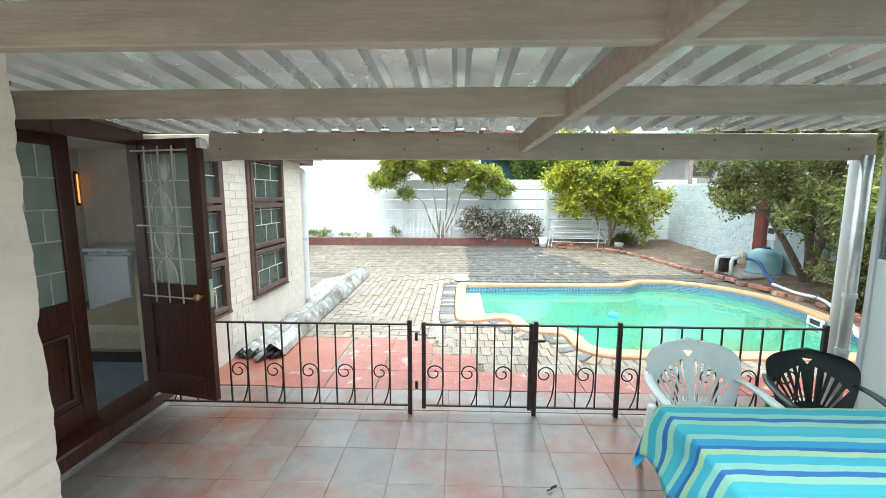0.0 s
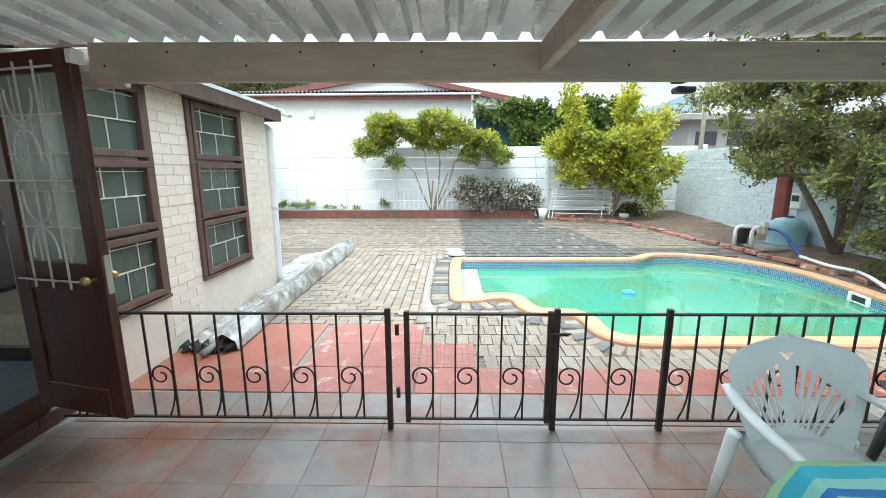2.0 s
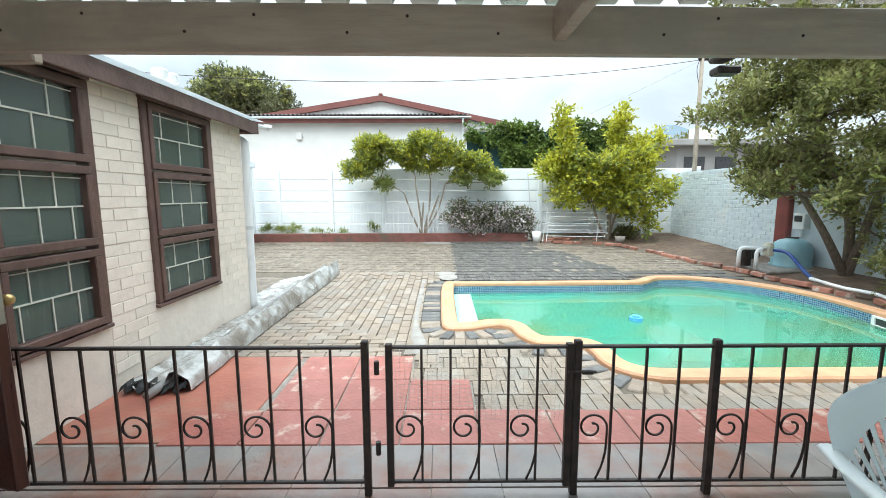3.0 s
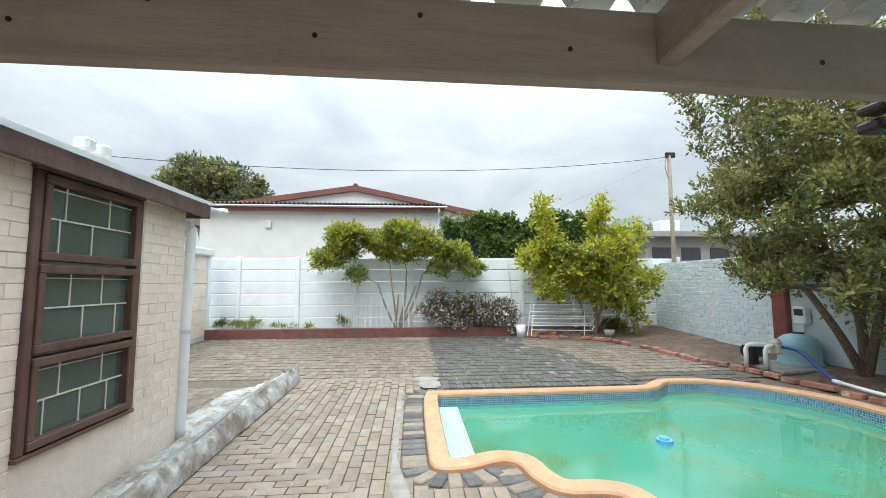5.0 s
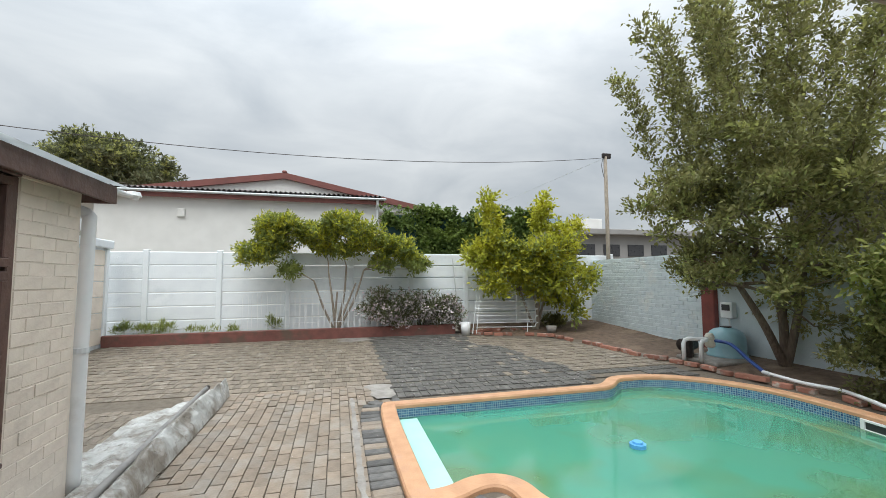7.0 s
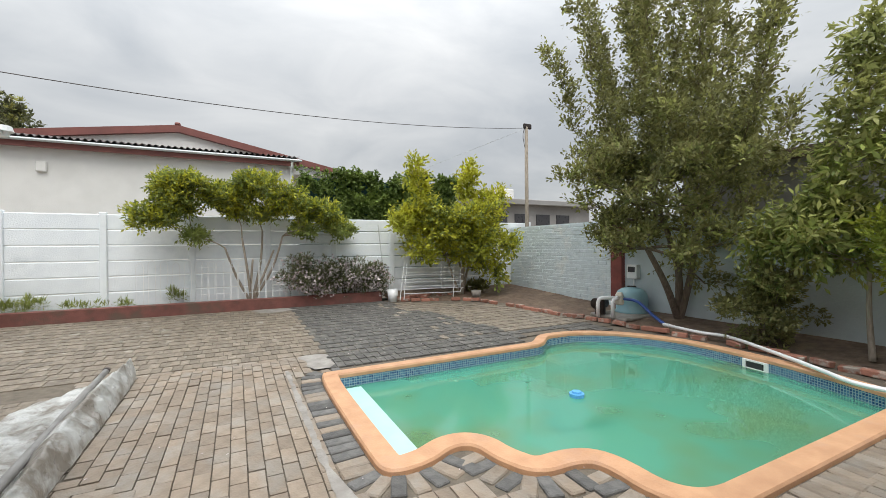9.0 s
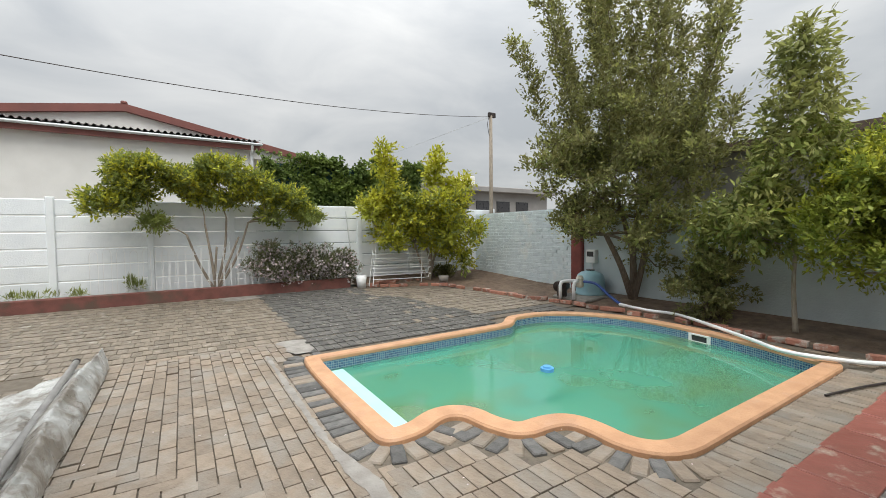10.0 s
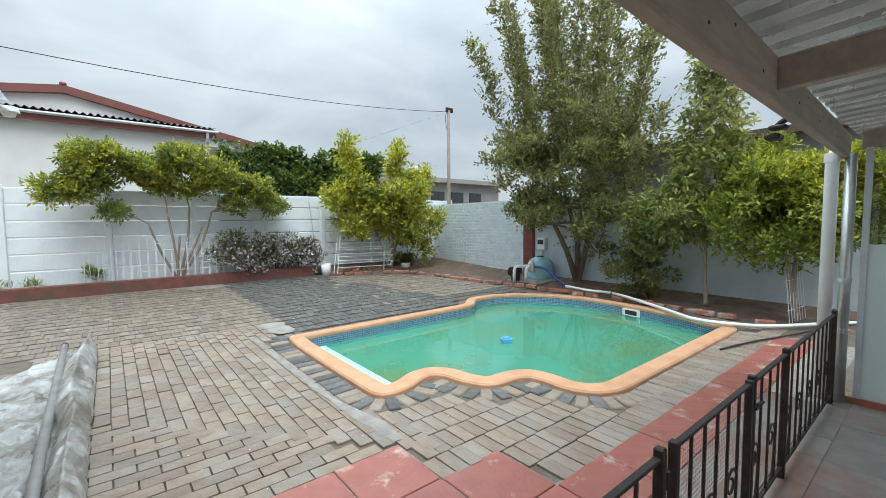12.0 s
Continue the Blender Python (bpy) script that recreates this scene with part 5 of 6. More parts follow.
# low weeds in the bed
for x, n, h in ((-4.6, 800, 0.26), (-3.9, 800, 0.3), (-3.2, 500, 0.16), (-1.7, 700, 0.34), (-4.25, 500, 0.2), (-2.6, 300, 0.12), (5.2, 900, 0.2)):
    w = thing("bed_weed", "tuft of green weeds in the soil bed", "weed", group="bed weeds", at=(x, 13.15, 0.3))
    if x > 5:
        place_mesh("leaves", leaf_cloud(scatter(8, (5.3, 12.9, 0.38), (0.35, 0.2, 0.16), 0.2), 0.14, n, 0.09), M["leaf_dark"], w)
    else:
        place_mesh("leaves", leaf_cloud(scatter(9, (x, 13.15, 0.3 + h * 0.5), (0.34, 0.06, h * 0.5), 0.1), 0.06, n // 2, 0.12, slim=0.1, up=1.1), M["leaf_fresh"], w)

# ivy over the neighbour's fence, with green shade cloth
M["shade"] = material("green_shade_cloth", (0.02, 0.06, 0.06), (0.03, 0.085, 0.08), rough=0.8, scale=4)
hedge = thing("ivy_fence", "ivy-covered fence with dark green shade cloth", "hedge", at=(3.6, 16.2, 0))
part("shade_cloth", boxed(1.08, 6.4, 16.25, 16.35, 0.0, 3.55), M["shade"], hedge)
cl = []
for k in range(420):
    x, z = random.uniform(1.1, 6.4), random.uniform(1.9, 3.85)
    if x < 2.3 and z < 3.35 - 0.25 * (x - 1.0):
        continue
    cl.append((x, 16.12 + random.uniform(-0.12, 0.1), z + (0.06 * math.sin(3 * x) if z > 3.5 else 0)))
place_mesh("ivy", leaf_cloud(cl, 0.2, 34000, 0.09, slim=0.75, up=-0.3), M["ivy"], hedge)

# trees and buildings farther off
cl = scatter(90, (-10.6, 24.5, 5.9), (2.9, 2.2, 1.9), 0.45, -0.42)
tree("far_tree", "broad round-crowned tree behind the houses", (-10.6, 24.5, 0.0), [(-11.6, 24.5, 4.2), (-10.4, 24.3, 4.0), (-9.6, 24.6, 4.3), (-10.8, 24.0, 4.6)], cl, 0.7, 42000, 0.17, M["leaf_dusk"], M["bark_pale"], 0.14, second=(M["leaf_olive"], lambda c: c[2] > 6.0, 12000))
M["far_wall"] = material("grey_far_plaster", (0.34, 0.33, 0.32), (0.28, 0.27, 0.26), rough=0.8, scale=1)
M["far_dark"] = material("dark_window", (0.05, 0.05, 0.055), rough=0.3)
far = thing("flat_roofed_house", "distant grey flat-roofed house with dark windows", "house", at=(17, 26, 0))
part("wall", boxed(13.0, 21.5, 24.5, 30.0, -0.1, 4.0), M["far_wall"], far)
part("roof", boxed(12.4, 22.0, 24.0, 30.5, 4.0, 4.35, bevel=0.04), M["far_wall"], far)
part("chimney", boxed(14.6, 15.8, 25.5, 26.3, 4.35, 5.15, bevel=0.03), M["nb_white"], far)
for x in (13.4, 15.1, 16.8, 18.5):
    part("window", boxed(x, x + 1.1, 24.44, 24.52, 2.75, 3.45), M["far_dark"], far)
M["tile_roof"] = material("brown_roof_tile", (0.15, 0.1, 0.08), (0.1, 0.07, 0.055), rough=0.8, scale=4)
east = thing("east_house", "neighbouring house with a brown tiled eave", "house", at=(10, 6, 0))
part("wall", boxed(8.6, 14.0, -1.0, 9.3, -0.1, 3.0), M["far_wall"], east)
bm = bmesh.new()
v = [bm.verts.new(p) for p in ((8.2, -1.5, 3.0), (8.2, 9.8, 3.0), (8.2, 9.8, 3.14), (8.2, -1.5, 3.14), (11.3, -1.5, 3.55), (11.3, 9.8, 3.55), (14.4, -1.5, 3.0), (14.4, 9.8, 3.0))]
for q in ((0, 1, 2, 3), (3, 2, 5, 4), (4, 5, 7, 6), (1, 7, 5, 2), (0, 3, 4, 6), (0, 6, 7, 1)):
    bm.faces.new([v[i] for i in q])
bmesh.ops.recalc_face_normals(bm, faces=bm.faces)
part("roof", bm, M["tile_roof"], east)
cl = scatter(60, (19, 36, 4.6), (6, 2.5, 1.2), 0.3, -0.4)
far_trees = thing("distant_trees", "line of distant dark trees behind the houses", "trees", kind="stuff", at=(19, 36, 0))
place_mesh("crowns", leaf_cloud(cl, 0.9, 9000, 0.3), M["leaf_dark"], far_trees)
bm = bmesh.new()
n = 60
rows = []
for j, (d, hh) in enumerate(((0, 0.0), (60, 1.0), (220, 0.0))):
    rows.append([bm.verts.new((120 + 12 * k, 700 + d, hh * (105 * math.exp(-((k - 24) / 13) ** 2) + 14 * noise.noise(Vector((k * 0.22, 0, 0))) + 20) - 1)) for k in range(n)])
for a, b in zip(rows, rows[1:]):
    for k in range(n - 1):
        bm.faces.new((a[k], a[k + 1], b[k + 1], b[k]))
# distance haze is mixed into the hill's blue-grey colour
M["hill"] = material("hazy_hill", (0.16, 0.21, 0.25), (0.13, 0.18, 0.21), rough=1.0, scale=0.02)
tagged(part("backdrop", bm, M["hill"], smooth=True), "hazy blue mountain on the horizon", "mountain", kind="structure")
# pole with its cable
pole = thing("utility_pole", "slim grey wooden pole carrying a cable", "pole", at=(7.1, 13.1, 0))
part("shaft", rod(bmesh.new(), (7.1, 13.1, -0.05), (7.1, 13.1, 4.95), 0.065, 0.05, n=10), M["bark_pale"], pole, smooth=True)
part("bracket", boxed(7.0, 7.28, 13.06, 13.14, 4.9, 5.05, bevel=0.02), M["iron"], pole)
part("drop_wire", tube(bmesh.new(), spline([(7.05, 13.1, 4.95), (6.98, 13.1, 4.7), (7.03, 13.1, 4.4), (7.08, 13.1, 4.3)], 5), 0.008, 5), M["iron"], pole)
cable = thing("overhead_cable", "thin black overhead cable between pole and house", "cable", at=(-8.4, 10.19, 4.05))
a, b = Vector((-8.4, 10.19, 4.05)), Vector((7.1, 13.1, 4.92))
part("wire", tube(bmesh.new(), [a.lerp(b, k / 24) - Vector((0, 0, 1.96 * (k / 24) * (1 - k / 24))) for k in range(25)], 0.007, 5), M["iron"], cable)
part("far_wire", tube(bmesh.new(), [b.lerp(Vector((3.0, 22, 3.2)), k / 12) for k in range(13)], 0.006, 4), M["gutter"], cable)

# ---- pool plant and clutter in the yard ----
M["tank_blue"] = material("sun_faded_blue_plastic", (0.3, 0.5, 0.56), (0.24, 0.42, 0.48), rough=0.4, scale=3, stain=(0.38, 0.52, 0.55), stain_scale=3)
filt = thing("sand_filter", "faded blue domed pool sand filter", "pool filter", at=(6.3, 9.0, 0.1))
bm = bmesh.new()
prof = [(0.0, 0.1), (0.4, 0.1), (0.41, 0.13), (0.37, 0.15), (0.385, 0.3), (0.375, 0.46), (0.33, 0.56), (0.24, 0.62), (0.12, 0.645), (0.11, 0.66), (0.0, 0.662)]
rings = [[bm.verts.new((6.46 + 0.78 * r * math.cos(2 * math.pi * k / 28), 8.98 + 0.78 * r * math.sin(2 * math.pi * k / 28), 0.01 + 0.9 * z)) for k in range(28)] for r, z in prof if r > 0]
for p, q in zip(rings, rings[1:]):
    for k in range(28):
        bm.faces.new((p[k], p[(k + 1) % 28], q[(k + 1) % 28], q[k]))
bm.faces.new(rings[-1])
part("tank", bm, M["tank_blue"], filt, smooth=True)
part("lid", rod(bmesh.new(), (6.46, 8.98, 0.6), (6.46, 8.98, 0.618), 0.09, n=18), M["iron"], filt)
part("base", boxed(5.7, 6.75, 8.5, 9.35, 0.03, 0.1, bevel=0.02), M["cement"], filt, "cement plinth")
M["cream_pvc"] = material("cream_pipe", (0.72, 0.68, 0.58), (0.64, 0.6, 0.5), rough=0.4, scale=6)
pump = thing("pool_pump", "dark pool pump with cream valve and pipes", "pump", at=(5.9, 9.0, 0.1))
part("motor", rod(bmesh.new(), (5.75, 9.25, 0.28), (6.05, 9.3, 0.28), 0.11, n=16), M["iron"], pump, smooth=True)
part("strainer", rod(bmesh.new(), (5.72, 9.1, 0.1), (5.72, 9.1, 0.4), 0.1, n=14), M["iron"], pump)
part("valve", boxed(5.82, 5.96, 8.72, 8.86, 0.3, 0.48, bevel=0.03), M["cream_pvc"], pump)
part("valve_head", rod(bmesh.new(), (5.89, 8.79, 0.48), (5.89, 8.79, 0.54), 0.08, 0.05, n=12), M["cream_pvc"], pump)
for x, y in ((5.5, 8.95), (5.66, 8.75)):
    part("pipe", tube(bmesh.new(), [(x, y, 0.08), (x, y, 0.36), (x + 0.02, y - 0.01, 0.42), (x + 0.07, y - 0.03, 0.44), (5.84, 8.8, 0.44)], 0.035, 10), M["pvc"], pump, smooth=True)
M["blue_hose"] = material("blue_hose", (0.02, 0.06, 0.25), (0.03, 0.08, 0.3), rough=0.35)
part("backwash_hose", tube(bmesh.new(), spline([(5.93, 8.74, 0.42), (5.95, 8.45, 0.4), (5.88, 8.1, 0.22), (5.8, 7.8, 0.1)], 6), 0.028, 8), M["blue_hose"], pump, "ribbed blue hose", smooth=True)
hose = thing("pool_hose", "long white ribbed pool hose on the ground", "hose", at=(5.2, 6, 0.05))
part("tube", tube(bmesh.new(), spline([(5.8, 7.8, 0.1), (5.68, 7.2, 0.1), (5.72, 6.75, 0.1), (5.36, 6.05, 0.09), (5.0, 5.45, 0.08), (4.72, 5.05, 0.085), (4.8, 4.65, 0.08), (5.2, 4.3, 0.05), (6.0, 3.75, 0.06), (6.5, 3.2, 0.1)], 8), 0.024, 10), M["pvc"], hose, smooth=True)
part("cuff", rod(bmesh.new(), (5.8, 7.82, 0.1), (5.77, 7.7, 0.1), 0.03, n=10), M["pvc"], hose)
ghose = thing("garden_hose", "thin dark garden hose along the paving", "hose", at=(5.0, 4.2, 0.02))
part("tube", tube(bmesh.new(), spline([(3.7, 4.42, 0.02), (4.3, 4.28, 0.02), (5.2, 4.0, 0.02), (6.3, 3.6, 0.08)], 6), 0.011, 6), M["iron"], ghose, smooth=True)
meter = thing("timer_box", "white electrical timer box on the wall", "electrical box", at=(6.77, 9.14, 0.7))
part("case", boxed(6.66, 6.78, 9.02, 9.26, 0.74, 1.03, bevel=0.012), M["pvc"], meter)
part("dial_window", boxed(6.652, 6.66, 9.06, 9.22, 0.88, 0.99), M["far_dark"], meter)
part("conduit", rod(bmesh.new(), (6.73, 9.14, 0.1), (6.73, 9.14, 0.74), 0.014, n=8), M["pvc"], meter)
skim = thing("pool_skimmer", "white plastic skimmer mouth in the tile band", "skimmer", at=(5.1, 6.15, -0.1))
k0 = min(range(N), key=lambda k: (POOL_IN[k] - Vector((5.1, 6.15))).length)
tdir = (POOL_IN[(k0 + 1) % N] - POOL_IN[k0 - 1]).normalized()
sm = Matrix.Translation((POOL_IN[k0].x, POOL_IN[k0].y, 0)) @ Matrix.Rotation(math.atan2(tdir.y, tdir.x), 4, "Z")
bm = bmesh.new()
for d in ((-0.15, 0.15, -0.03, 0.012, -0.035, -0.015), (-0.15, 0.15, -0.03, 0.012, -0.13, -0.115), (-0.15, -0.11, -0.03, 0.012, -0.115, -0.035), (0.11, 0.15, -0.03, 0.012, -0.115, -0.035)):
    box(bm, *d)
bm.transform(sm)
part("frame", bm, M["pvc"], skim)
# flat dark plate standing in for the shaded depth of the opening
bm = boxed(-0.11, 0.11, -0.012, 0.004, -0.115, -0.035)
bm.transform(sm)
part("mouth", bm, M["far_dark"], skim)
M["float_blue"] = material("bright_blue_plastic", (0.12, 0.4, 0.75), rough=0.4)
flo = thing("chlorine_float", "small bright blue chlorine float on the water", "pool float", at=(2.52, 6.48, -0.12))
part("ring", rod(bmesh.new(), (2.52, 6.48, -0.14), (2.52, 6.48, -0.085), 0.075, n=18), M["float_blue"], flo)
part("cap", rod(bmesh.new(), (2.52, 6.48, -0.085), (2.52, 6.48, -0.065), 0.05, 0.045, n=18), M["float_blue"], flo)

# white hoop edging in the bed
hoops = thing("hoop_fence", "white wire hoop edging along the flower bed", "edging", at=(0, 13.0, 0.3))
bm = bmesh.new()
tube(bm, [(0, 0, 0.3), (0, 0, 1.1), (0.02, 0, 1.16), (0.06, 0, 1.19), (0.1, 0, 1.16), (0.12, 0, 1.1), (0.12, 0, 0.3)], 0.0055, 5)
hoop_me = bpy.data.meshes.new("hoop")
bm.to_mesh(hoop_me)
bm.free()
for k in range(28):
    x = -1.25 + k * 0.135
    place_mesh("hoop", hoop_me, M["pvc"], hoops, at=Matrix.Translation((x, 13.0, 0)))
for k in range(7):
    place_mesh("hoop", hoop_me, M["pvc"], hoops, at=Matrix.Translation((-2.35 + k * 0.2, 13.05, 0.02)) if k % 3 else Matrix.Translation((-2.35 + k * 0.2, 13.07, -0.02)))
for z in (0.5, 1.05):
    part("cross_wire", rod(bmesh.new(), (-1.3, 13.0, z), (2.6, 13.0, z), 0.006, n=5), M["pvc"], hoops)
grille = thing("steel_grille", "white bent-rod steel grille leaning in the corner", "grille", at=(3.6, 12.5, 0.2))
for k in range(4):
    z = 0.32 + k * 0.17
    part("rod_loop", tube(bmesh.new(), spline([(2.95, 12.5, z), (4.35, 12.48, z - 0.03), (4.48, 12.48, z + 0.0), (4.5, 12.48, z + 0.04), (4.44, 12.48, z + 0.08), (2.95, 12.5, z + 0.1)], 5), 0.009, 6), M["pvc"], grille)
for xa, xb in ((2.95, 3.05), (2.85, 2.98), (4.28, 4.33)):
    part("upright", rod(bmesh.new(), (xa, 12.49, 0.17), (xb, 12.51, 1.1), 0.01, n=6), M["pvc"], grille)
wire = thing("wire_edging", "spare white wire edging leaning beside the lemon tree", "edging", at=(5.9, 4.15, 0.05))
for k in range(7):
    x = 5.62 + 0.09 * k
    part("wire_rod", rod(bmesh.new(), (x, 4.2 - 0.012 * k, 0.03), (x + 0.03, 4.27 - 0.012 * k, 0.7), 0.0035, n=6), M["pvc"], wire)
for z in (0.2, 0.6):
    part("cross_wire", rod(bmesh.new(), (5.61, 4.21 + 0.1 * (z - 0.03), z), (6.2, 4.14 + 0.1 * (z - 0.03), z), 0.005, n=6), M["pvc"], wire)
buck = thing("bucket", "old white plastic bucket beside the bed", "bucket", at=(2.75, 12.72, 0.13))
bm = bmesh.new()
rod(bm, (2.75, 12.72, 0.12), (2.75, 12.72, 0.42), 0.1, 0.13, n=16, caps=False)
bmesh.ops.solidify(bm, geom=bm.faces[:], thickness=0.006)
part("body", bm, M["pvc"], buck, smooth=True)
pot = thing("flower_pot", "small grey pot on the soil", "pot", at=(4.75, 12.15, 0.18))
bm = bmesh.new()
rod(bm, (4.75, 12.15, 0.17), (4.75, 12.15, 0.33), 0.1, 0.13, n=14, caps=False)
bmesh.ops.solidify(bm, geom=bm.faces[:], thickness=0.01)
part("body", bm, M["cement"], pot, smooth=True)
stick = thing("leaning_pole", "thin white pole leaning on the panel wall", "pole", at=(2.4, 13.2, 0.3))
part("shaft", rod(bmesh.new(), (2.72, 13.15, 0.3), (2.6, 13.33, 2.0), 0.014, n=6), M["gutter"], stick)

# rolled pool cover along the house wall
M["tarp"] = material("silver_grey_tarp", (0.52, 0.52, 0.5), (0.36, 0.36, 0.34), rough=0.3, scale=7, bump=0.7, bump_scale=16, stain=(0.22, 0.195, 0.165), stain_scale=3.0, stain_low=0.45, stain_high=0.56, spec=0.6)
M["tarp_dark"] = material("black_tarp_underside", (0.03, 0.03, 0.032), (0.05, 0.05, 0.05), rough=0.5)
M["roller"] = material("dirty_grey_tube", (0.3, 0.29, 0.275), (0.2, 0.19, 0.18), rough=0.45, scale=6)
cover = thing("pool_cover", "folded silver pool cover with its roller", "pool cover", at=(-1.8, 6.6, 0))
bm = bmesh.new()
ny, nx = 240, 60
g = {}
for j in range(ny + 1):
    v = j / ny
    y = 4.44 + 4.42 * v
    beyond = min(max((y - 6.55) / 0.5, 0), 1)
    for i in range(nx + 1):
        u = i / nx
        left = -2.075 - 0.3 * beyond + 0.45 * max(0, (v - 0.82) / 0.18)
        right = -1.58 - 0.02 * math.sin(v * 5) - 0.06 * v * v
        x = left + (right - left) * u
        ridge_at = 0.8 + 0.05 * v
        side = (ridge_at - u) / 0.2 if u < ridge_at else (u - ridge_at) / (1 - ridge_at)
        ridge = (0.12 + 0.07 * v) * max(0.0, 1 - side) ** 0.8
        folds = 0.022 * abs(math.sin(11 * u + 0.8 * math.sin(5 * v))) * (1 - 0.5 * v)
        soft = 0.4 - abs(noise.noise(Vector((u * 4 + v * 3, v * 16, 2.0))))
        w = 0.02 * noise.noise(Vector((u * 5, v * 9, 0.3))) + 0.05 * soft * (0.35 + 0.65 * v) + 0.05 * (0.3 - abs(noise.noise(Vector((u * 7 - v * 14, v * 40, 5.0))))) * (0.4 + 0.6 * v)
        edge = max(min(u / 0.03, (1 - u) / 0.02, 1), 0)
        g[i, j] = bm.verts.new((x + 0.35 * w, y + 0.05 * noise.noise(Vector((u * 6, 0, v))), 0.012 + (ridge + folds + max(w, -0.02) + 0.02) * edge))
for j in range(ny):
    for i in range(nx):
        bm.faces.new((g[i, j], g[i + 1, j], g[i + 1, j + 1], g[i, j + 1]))
part("tarp", bm, M["tarp"], cover, smooth=True)
part("roller", tube(bmesh.new(), [(-1.79, 4.3, 0.04), (-1.77, 4.5, 0.055), (-1.82, 6.2, 0.1), (-1.84, 7.5, 0.13), (-1.87, 8.84, 0.14)], 0.03, 10), M["roller"], cover, smooth=True)
part("roller_cap", rod(bmesh.new(), (-1.87, 8.83, 0.14), (-1.872, 8.88, 0.14), 0.033, n=10), M["iron"], cover)
bm = bmesh.new()
rows = []
for r, (yy, zz) in enumerate(((4.4, 0.012), (4.43, 0.045), (4.5, 0.05))):
    rows.append([bm.verts.new((-2.06 + 0.46 * k / 20, yy + 0.03 * math.sin(k * 1.7), zz + 0.03 * abs(math.sin(k * 0.9)))) for k in range(21)])
for a, b in zip(rows, rows[1:]):
    for k in range(20):
        bm.faces.new((a[k], a[k + 1], b[k + 1], b[k]))
bmesh.ops.solidify(bm, geom=bm.faces[:], thickness=0.006)
part("torn_end", bm, M["tarp_dark"], cover, "black torn underside")

# ---- tiles, pavers and bricks ----
def piece_mesh(name, w, d, h, bevel):
    bm = boxed(-w / 2, w / 2, -d / 2, d / 2, -h, 0, bevel=bevel)
    me = bpy.data.meshes.new(name)
    bm.to_mesh(me)
    bm.free()
    return me


tile_me = piece_mesh("tile", 0.331, 0.331, 0.012, 0.0015)
for i in range(-8, 8):
    for j in range(-16, 3):
        x, y = 0.47 + 0.3333 * (i + 0.5), 2.97 + 0.3333 * (j - 0.5)
        if -2.1 < x < 3.0 and y < 3.45:
            place_mesh("tile", tile_me, M["slate"], floor, at=pose(x, y, random.uniform(-0.0005, 0.002), random.uniform(-0.15, 0.15), random.uniform(-0.15, 0.15), 90 * random.randrange(4)))
cut_me = piece_mesh("tile", 0.331, 0.153, 0.012, 0.0015)
for i in range(-8, 8):
    x = 0.47 + 0.3333 * (i + 0.5)
    if -2.1 < x < 3.0:
        place_mesh("tile", cut_me, M["slate"], floor, at=pose(x, 3.382, random.uniform(-0.0005, 0.001), 0, 0, 180 * random.randrange(2)))
apron = tagged(thing("patio_apron", at=(0.4, 4.2, 0)), "apron of red painted tiles beyond the fence", "paving", kind="structure")
part("bed", boxed(-2.1, 5.0, 3.46, 4.2, -0.06, -0.012), M["grout"], apron)
part("bed", boxed(-2.1, -0.04, 4.2, 5.1, -0.06, -0.012), M["grout"], apron)
part("bed", boxed(-0.04, 0.41, 4.2, 4.64, -0.06, -0.012), M["grout"], apron)
part("painted_slab", boxed(-2.09, -1.0, 3.84, 5.08, -0.05, -0.002, bevel=0.004), M["red_floor"], apron, "smooth red painted slab")
for i in range(-8, 9):
    x = 0.47 + 0.3333 * (i + 0.5)
    if x < 2.95:
        place_mesh("tile", tile_me, M["slate"], apron, at=pose(x, 3.47 + 0.165, 0.0, 0, 0, 90 * random.randrange(4)))
red_me = piece_mesh("red_tile", 0.44, 0.44, 0.03, 0.004)
slim_me = piece_mesh("red_tile", 0.44, 0.37, 0.03, 0.004)
for i in range(-3, 11):
    x = -0.05 + 0.45 * (i + 0.5)
    place_mesh("red_tile", slim_me, M["red_tile"], apron, at=pose(x, 3.995, random.uniform(-0.002, 0.002), random.uniform(-0.3, 0.3), random.uniform(-0.3, 0.3), 0))
    for j in range(2):
        y = 4.41 + 0.45 * j
        if (x < -0.05) or (x < 0.4 and j == 0):
            if x > -1.0:
                place_mesh("red_tile", red_me, M["red_tile"], apron, at=pose(x, y, random.uniform(-0.002, 0.002), random.uniform(-0.3, 0.3), random.uniform(-0.3, 0.3), 0))

paving = tagged(thing("pavement", at=(-1, 7, 0)), "brown brick paving in running bond beside the pool", "paving", kind="structure")
RING = inset(POOL, -0.25)
lay = []
for i in range(-13, 10):
    x = -0.77 + 0.104 * (i + 0.5)
    for j in range(-2, 24):
        y = 5.0 + 0.222 * (j + (0.5 if i % 2 else 0.0))
        if -2.1 < x < 0.12 and y > 4.93 - 1.07 * x and y < 8.8:
            lay.append((x, y, 90))
for j in range(0, 22):
    y = 5.13 + 0.104 * j
    for i in range(-10, 5):
        x = -0.05 + 0.222 * (i + (0.5 if j % 2 else 0.0))
        if -2.05 < x < 0.1 and y < 5.04 - 1.07 * x:
            lay.append((x, y, 0))
for j in range(0, 6):
    y = 4.27 + 0.222 * j
    for i in range(-2, 51):
        x = 0.1 + 0.104 * i + (0.05 if j % 2 else 0.0)
        if (x > 0.45 or (y > 4.7 and x > -0.02)) and x < 5.4 and (x > 0.13 or y < 4.98):
            lay.append((x, y, 90))
